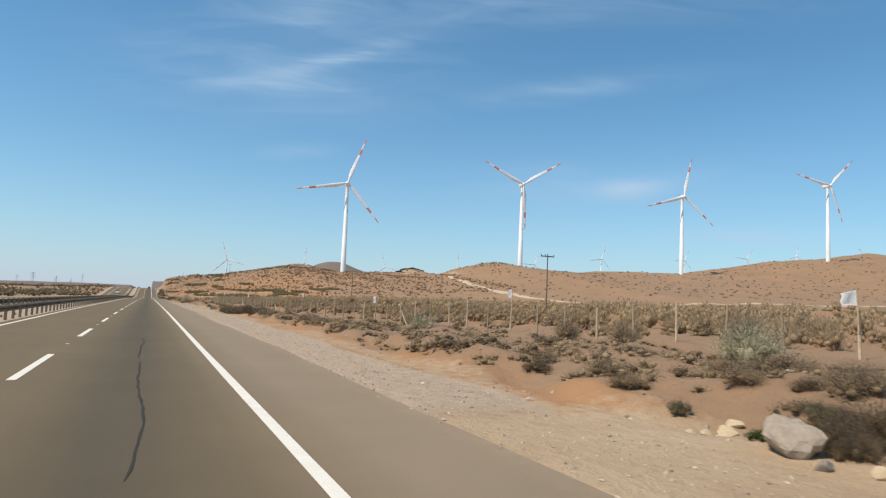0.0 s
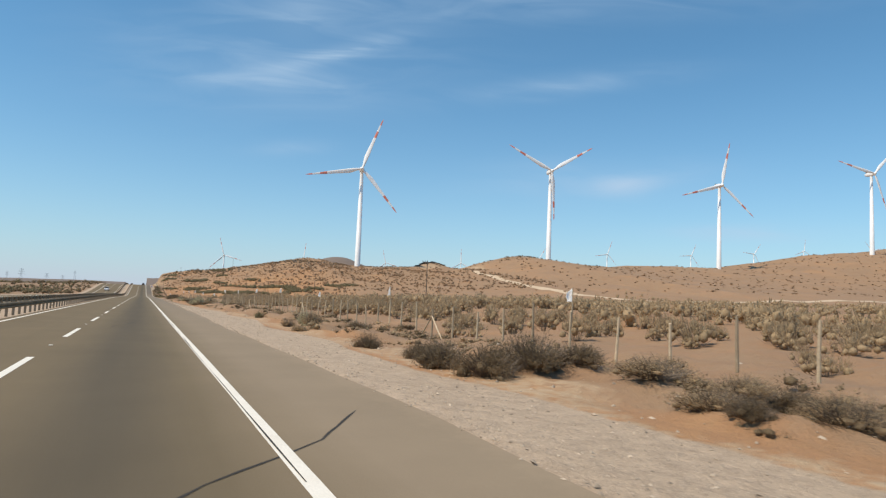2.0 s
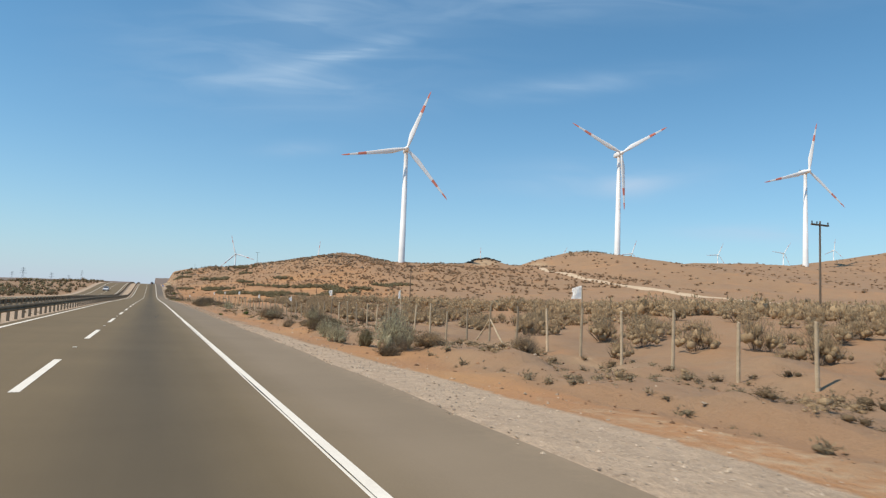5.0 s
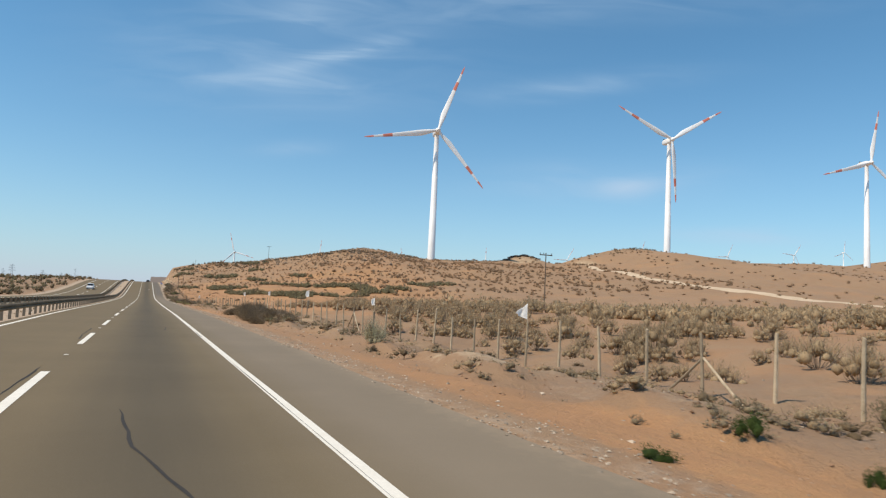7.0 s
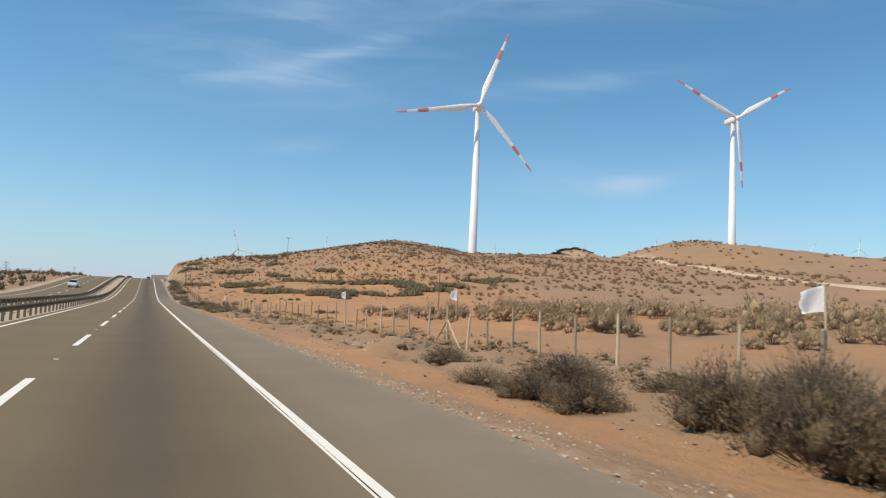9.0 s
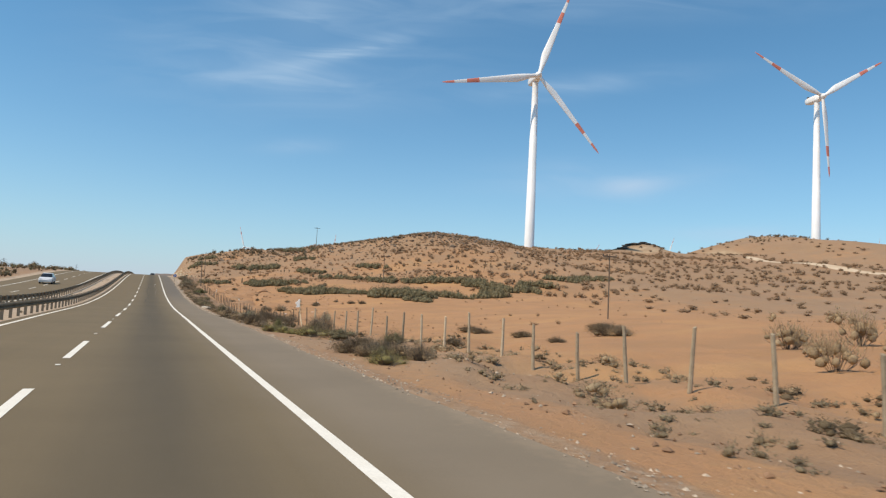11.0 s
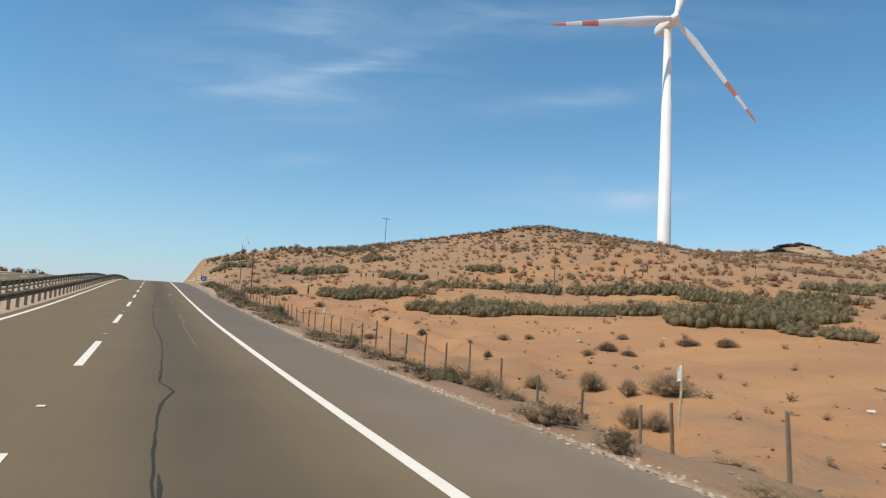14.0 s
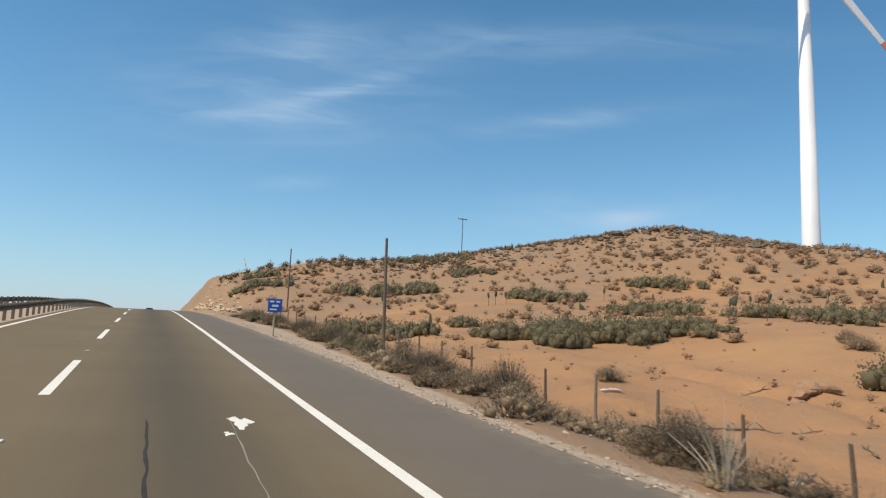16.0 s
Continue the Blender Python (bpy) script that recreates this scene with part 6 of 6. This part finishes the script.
def dead_cactus(x, y):
    """A splay of bleached upright ribs."""
    rnd = random.Random(8)
    c = tagged(empty("dead_cactus", rest(x, y, 0.05)), "dead cactus of bleached splayed ribs by the verge", "cactus")
    for k in range(15):
        a, s = rnd.uniform(0, 6.28), rnd.uniform(0.1, 0.7) ** 1.3
        h = rnd.uniform(0.35, 0.95)
        part("rib", from_bm("rib", tube([(0.06 * math.cos(a), 0.06 * math.sin(a), 0), (s * 0.45 * math.cos(a), s * 0.45 * math.sin(a), h * 0.55), (s * math.cos(a), s * math.sin(a), h)],
                                        [0.011, 0.009, 0.004], 5), M_DEAD), c)


dead_cactus(4.7, 389.6)


def build_cacti():
    rnd = random.Random(21)
    kinds = []
    for k in range(4):
        bm = bmesh.new()
        for j in range(1 + k % 3):
            x0, h = 0.22 * j, 1.0 - 0.25 * j
            t = tube([(x0, 0, -0.05), (x0 * 1.15, 0.02, h * 0.6), (x0 * 1.1, 0, h)], [0.13, 0.14, 0.06], 7)
            me = bpy.data.meshes.new("x")
            t.to_mesh(me)
            t.free()
            bm.from_mesh(me)
            bpy.data.meshes.remove(me)
        kinds.append(from_bm("cactus", bm, M_CACTUS))
    n = 0
    while n < 26:
        x, y = rnd.uniform(18, 100), rnd.uniform(418, 492)
        if rnd.random() < 0.35:
            y = float(np.interp(x, [18, 52, 88, 100], [503, 492, 480, 479])) - rnd.uniform(0, 3)
        s = rnd.uniform(0.7, 1.5)
        c = tagged(new("cactus", kinds[n % 4]), "small dark columnar cactus on the hillside", "cactus", "hillside cacti")
        c.matrix_world = Matrix.Translation(rest(x, y, 0.02)) @ pose(0, 0, 0, rnd.uniform(-6, 6), rnd.uniform(-6, 6), rnd.uniform(0, 360)) @ Matrix.Diagonal((s * 0.8, s * 0.8, s, 1))
        n += 1


build_cacti()


# ---- stones and litter ----
def stone(name, x, y, size, mat, label, seed, flat=0.75, sink=0.2, facets=7):
    me = from_bm(name, lumpy(seed, 0.4, 3, flat, facets), mat, False)
    s = tagged(new(name, me), label, "rock", "roadside rocks")
    s.location = (x, y, float(ground_z(x, y)) + size * (flat - sink) * 0.75)
    s.scale = (size, size * 0.85, size)
    s.rotation_euler = (0, 0, seed * 1.7)


stone("boulder", 7.2, 5.75, 0.34, M_BOULDER, "large pale grey boulder at the edge of the verge", 1, 0.8, 0.2, 3)
stone("boulder", 6.9, 5.1, 0.11, M_ROCK, "grey stone at the edge of the verge", 2)
stone("boulder", 7.1, 4.6, 0.12, M_CREAM, "tan stone at the edge of the verge", 5)
for k, (x, y, s) in enumerate(((7.9, 7.35, 0.19), (7.75, 7.6, 0.13), (8.2, 7.5, 0.15), (7.6, 7.75, 0.1))):
    stone("cream_stone", x, y, s, M_CREAM, "cream-coloured broken stone on the verge", 10 + k, 0.6)
for k, (x, y, s) in enumerate(((13.6, 322.8, 0.2), (9.5, 157.6, 0.2), (8.6, 159.0, 0.14))):
    stone("pale_rock", x, y, s, M_CREAM, "pale sandy rock on the embankment", 20 + k, 0.6)
stone("summit_boulder", 88.6, 478.6, 0.95, M_HILLROCK, "squat boulder on the summit of the hill", 31, 0.8, 0.35)


def whitewashed_block():
    bm = bmesh.new()
    box(bm, (-0.42, -0.15, -0.12), (0.42, 0.15, 0.24), 0.02)
    b = tagged(new("concrete_block", from_bm("concrete_block", bm, M_BLOCK)), "whitewashed concrete block beside the asphalt", "concrete block")
    b.matrix_world = pose(4.4, 328.5, float(ground_z(4.4, 328.5)) - 0.03, 0, 4, -50)


whitewashed_block()


def rock_outcrop():
    """The dark cap of the quarry mound."""
    rnd = random.Random(5)
    o = tagged(empty("rock_outcrop", rest(186, 483, 0.0)), "dark rocky cap on a pale mound", "rock outcrop")
    for k in range(26):
        u = rnd.uniform(-1, 1)
        x, y = 186 + 10 * u, 480.5 + rnd.uniform(-1.5, 3.5)
        me = from_bm("rock", lumpy(50 + k, 0.35, 2, 0.4), M_DARKROCK, True)
        s = rnd.uniform(0.9, 1.6)
        part("rock", me, o, m=Matrix.Translation(Vector((x - 186, y - 483, float(ground_z(x, y)) - float(ground_z(186, 483)) + 0.1))) @ Matrix.Diagonal((s * 1.4, s, s * 0.8, 1)))


rock_outcrop()


def pebbles(name, spots, mat, label):
    """Many small angular stones in one object: rows of x, y, size."""
    r = np.random.RandomState(len(spots))
    base = np.array([(1, 0, 0), (-1, 0, 0), (0, 1, 0), (0, -1, 0), (0, 0, 1), (0, 0, -1)], float)
    tri = np.array([(0, 2, 4), (2, 1, 4), (1, 3, 4), (3, 0, 4), (2, 0, 5), (1, 2, 5), (3, 1, 5), (0, 3, 5)])
    n = len(spots)
    z = np.where(spots[:, 0] < tar_x(spots[:, 1]), road_z(spots[:, 1]), ground_z(spots[:, 0], spots[:, 1]))
    v = base[None] * r.uniform(0.55, 1.3, (n, 6, 1)) * [1, 1, 0.65] + r.normal(size=(n, 6, 3)) * 0.16
    a = r.uniform(0, 6.28, n)
    c, s = np.cos(a)[:, None], np.sin(a)[:, None]
    v = np.stack([v[..., 0] * c - v[..., 1] * s, v[..., 0] * s + v[..., 1] * c, v[..., 2]], -1) * spots[:, 2][:, None, None]
    v += np.stack([spots[:, 0], spots[:, 1], z + spots[:, 2] * 0.15], -1)[:, None]
    f = (np.arange(n)[:, None, None] * 6 + tri[None]).reshape(-1, 3)
    tagged(new(name, mesh_of(name, v.reshape(-1, 3), f, mat)), label, "gravel", kind="stuff")


def build_pebbles():
    r = np.random.RandomState(2)
    n = 34000
    y = r.uniform(-6, 445, n)
    x0, x1 = tar_x(y) - 0.12, tar_x(y) + (gravel_x(y) - tar_x(y)) * lerp(y, [120, 170, 280, 310], [1.0, 0.75, 0.6, 0.4])
    u = r.beta(1.1, 1.3, n)
    x = x0 + (x1 - x0 + 0.3) * u
    ok = r.uniform(0, 1, n) < 0.3 + 0.7 * np.clip(ripple(x, y, 2.2, 9) + 0.5, 0, 1)
    pebbles("gravel", np.column_stack([x, y, np.minimum(r.gamma(1.7, 0.0085, n) + 0.006, 0.034)])[ok], M_PEBBLE, "loose grey gravel along the asphalt edge")
    n = 3500
    y = r.uniform(-6, 445, n)
    x = gravel_x(y) + r.gamma(1.5, 1.9, n)
    pebbles("verge_stones", np.column_stack([x, y, np.minimum(r.gamma(1.6, 0.013, n) + 0.008, 0.07)]), M_PEBBLE, "scattered stones on the sandy verge")
    n = 6000
    y = r.uniform(100, 312, n)
    x = gravel_x(y) + 0.3 + (fence_x(y) - gravel_x(y)) * r.beta(1.2, 1.6, n)
    ok = r.uniform(0, 1, n) < 0.25 + 0.75 * np.clip(ripple(x, y, 3.1, 23) + 0.45, 0, 1)
    pebbles("verge_clods", np.column_stack([x, y, np.minimum(r.gamma(1.5, 0.014, n) + 0.008, 0.075)])[ok], M_CLOD, "crumbled brown soil clods along the verge")
    n = 1100
    y = r.uniform(305, 432, n)
    x = fence_x(y) + r.gamma(1.6, 9.0, n)
    pebbles("field_clods", np.column_stack([x, y, r.gamma(1.3, 0.022, n) + 0.01]), M_CLOD, "brown clods and small stones on the bare field")
    x = r.uniform(20, 125, 900)
    y = np.interp(x, [19, 52, 88, 125], [505, 492, 480, 480]) - np.abs(r.normal(size=900)) * 11
    pebbles("hill_rocks", np.column_stack([x, y, r.gamma(2.0, 0.12, 900) + 0.08]), M_HILLROCK, "rough brown rocks along the crest of the hill")
    x = r.normal(92, 12, 130)
    y = np.interp(x, [19, 52, 88, 125], [505, 492, 480, 480]) - np.abs(r.normal(size=130)) * 5 + 1
    pebbles("summit_rocks", np.column_stack([x, y, r.gamma(2.5, 0.14, 130) + 0.18]), M_HILLROCK, "weathered grey-brown rocks round the summit of the hill")


build_pebbles()


def cut_rocks():
    r = np.random.RandomState(6)
    n = 260
    y = r.uniform(452, 512, n)
    x = 6.2 + np.abs(r.normal(size=n)) * 2.2
    pebbles("cutting_rocks", np.column_stack([x, y, r.gamma(2.0, 0.09, n) + 0.06]), M_CREAM, "ochre broken rock on the face of the road cutting")


cut_rocks()


def eroded_bank(x, y, radius, height):
    """Broken clods of soil left along the lip of a wash-out."""
    rnd = random.Random(3)
    bank = tagged(empty("eroded_bank", (x, y, float(ground_z(x, y)))), "washed-out lip of crumbling orange soil", "earth bank")
    for k in range(9):
        a = radians(15 + 19 * k)
        bm = lumpy(60 + k, 0.45, 2, 0.8, 5)
        size = height * rnd.uniform(0.7, 1.3)
        px, py = radius * math.cos(a) * rnd.uniform(0.85, 1.15), 0.7 * radius * math.sin(a) * rnd.uniform(0.85, 1.15)
        drop = float(ground_z(x + px, y + py)) - float(ground_z(x, y))
        part("clod", from_bm("clod", bm, M_CLOD, False), bank, m=pose(px, py, drop + size * 0.3, 0, 0, rnd.uniform(0, 360)) @ Matrix.Diagonal((size * 1.5, size * 1.2, size, 1)))


eroded_bank(20.2, 399.8, 0.9, 0.28)


def litter(x, y, w, l, k, label="crumpled white plastic litter on the ground"):
    rnd = random.Random(k)
    n = 6
    bm = bmesh.new()
    vs = [[bm.verts.new((w * (i / (n - 1) - 0.5), l * (j / (n - 1) - 0.5), 0.03 + rnd.uniform(0, 0.35) * min(w, l) * math.sin(math.pi * i / (n - 1)))) for i in range(n)] for j in range(n)]
    for j in range(n - 1):
        for i in range(n - 1):
            bm.faces.new((vs[j][i], vs[j][i + 1], vs[j + 1][i + 1], vs[j + 1][i]))
    bmesh.ops.solidify(bm, geom=bm.faces[:], thickness=0.012)
    o = tagged(new("plastic_litter", from_bm("plastic_litter", bm, M_CLOTH)), label, "litter", "litter")
    o.matrix_world = Matrix.Translation(rest(x, y, 0.0)) @ pose(0, 0, 0, 0, 0, k * 37)


for k, (x, y, w, l) in enumerate(((13.5, 402.4, 0.8, 0.25), (10.4, 393.2, 0.25, 0.2), (8.4, 45.9, 0.25, 0.2), (16.5, 21, 0.6, 0.3), (17.5, 163.5, 0.3, 0.2), (7.3, 227.6, 0.16, 0.12), (19, 349, 0.35, 0.2),
                                  (15, 346, 0.3, 0.3), (9.1, 413.2, 0.2, 0.4), (8.2, 158.6, 0.2, 0.16), (25, 372, 0.4, 0.3), (17.2, 338.5, 0.6, 0.3), (17.8, 336.1, 0.5, 0.3), (30.1, 369.9, 0.3, 0.2), (6.4, 10.4, 0.12, 0.1), (5.2, 12.5, 0.1, 0.08))):
    litter(x, y, w, l, k)


def fallen_branch(x, y, length, turn, k):
    """A crooked dry branch lying on the ground, with its side twigs."""
    rnd = random.Random(90 + k)
    c, sn = math.cos(radians(turn)), math.sin(radians(turn))
    z0 = float(ground_z(x, y))
    line = []
    for i in range(7):
        u = i / 6 - 0.5
        px, py = u * length * c + rnd.uniform(-0.06, 0.06) * length, u * length * sn + rnd.uniform(-0.06, 0.06) * length
        line.append((px, py, float(ground_z(x + px, y + py)) - z0 + 0.03 + rnd.uniform(0, 0.1) * (0.2 + abs(u))))
    b = tagged(empty("fallen_branch", (x, y, z0)), "crooked dark dry branch lying on the bare soil", "branch", "fallen branches")
    part("stem", from_bm("stem", tube(line, [0.034, 0.032, 0.028, 0.025, 0.02, 0.016, 0.008], 6), M_DARKWOOD), b)
    for i in (2, 4):
        q = Vector(line[i])
        way = Vector((rnd.uniform(-1, 1), rnd.uniform(-1, 1), rnd.uniform(0.2, 0.7))) * 0.28 * length
        part("twig", from_bm("twig", tube([q, q + way * 0.5 + Vector((0, 0, 0.03)), q + way], [0.016, 0.011, 0.004], 5), M_DARKWOOD), b)


# the branches near y 397 also stand for the shadow line of a trench edge
for k, (x, y, length, turn) in enumerate(((11.0, 335.6, 1.3, 40), (11.3, 333.2, 1.2, 50), (11.0, 337.9, 1.2, 60), (11.3, 335.1, 1.0, 20), (13.3, 335.8, 1.6, -30), (25.6, 351.8, 2.4, -60), (12.9, 338.6, 0.9, 10), (14.5, 339.1, 1.2, -50),
                                          (15.8, 337.8, 1.2, -20), (11.6, 332.1, 1.4, -70), (13.7, 333.7, 1.2, 30), (12.6, 397.5, 1.5, -10), (13.9, 397.1, 1.5, -20), (15.6, 396.9, 1.0, -15), (11.2, 393.6, 1.1, 20), (10.9, 397.5, 1.0, 5),
                                          (19.8, 402.0, 0.9, -40), (19.0, 397.4, 0.8, 30), (14.2, 394.3, 0.7, 60))):
    fallen_branch(x, y, length, turn, k)


def old_tyre(x, y):
    bm = bmesh.new()
    R, r, n, m = 0.28, 0.1, 24, 10
    vs = [[bm.verts.new(((R + r * math.cos(b)) * math.cos(a), (R + r * math.cos(b)) * math.sin(a), 0.1 + r * math.sin(b))) for b in (2 * math.pi * j / m for j in range(m))] for a in (2 * math.pi * i / n for i in range(n))]
    for i in range(n):
        for j in range(m):
            bm.faces.new((vs[i][j], vs[(i + 1) % n][j], vs[(i + 1) % n][(j + 1) % m], vs[i][(j + 1) % m]))
    t = tagged(new("discarded_tyre", from_bm("discarded_tyre", bm, M_TYRE, True)), "discarded black tyre lying on sandy ground", "tyre")
    t.matrix_world = Matrix.Translation(rest(x, y, 0.0)) @ pose(0, 0, 0, 12, 4, 30)


old_tyre(14.7, 161.5)
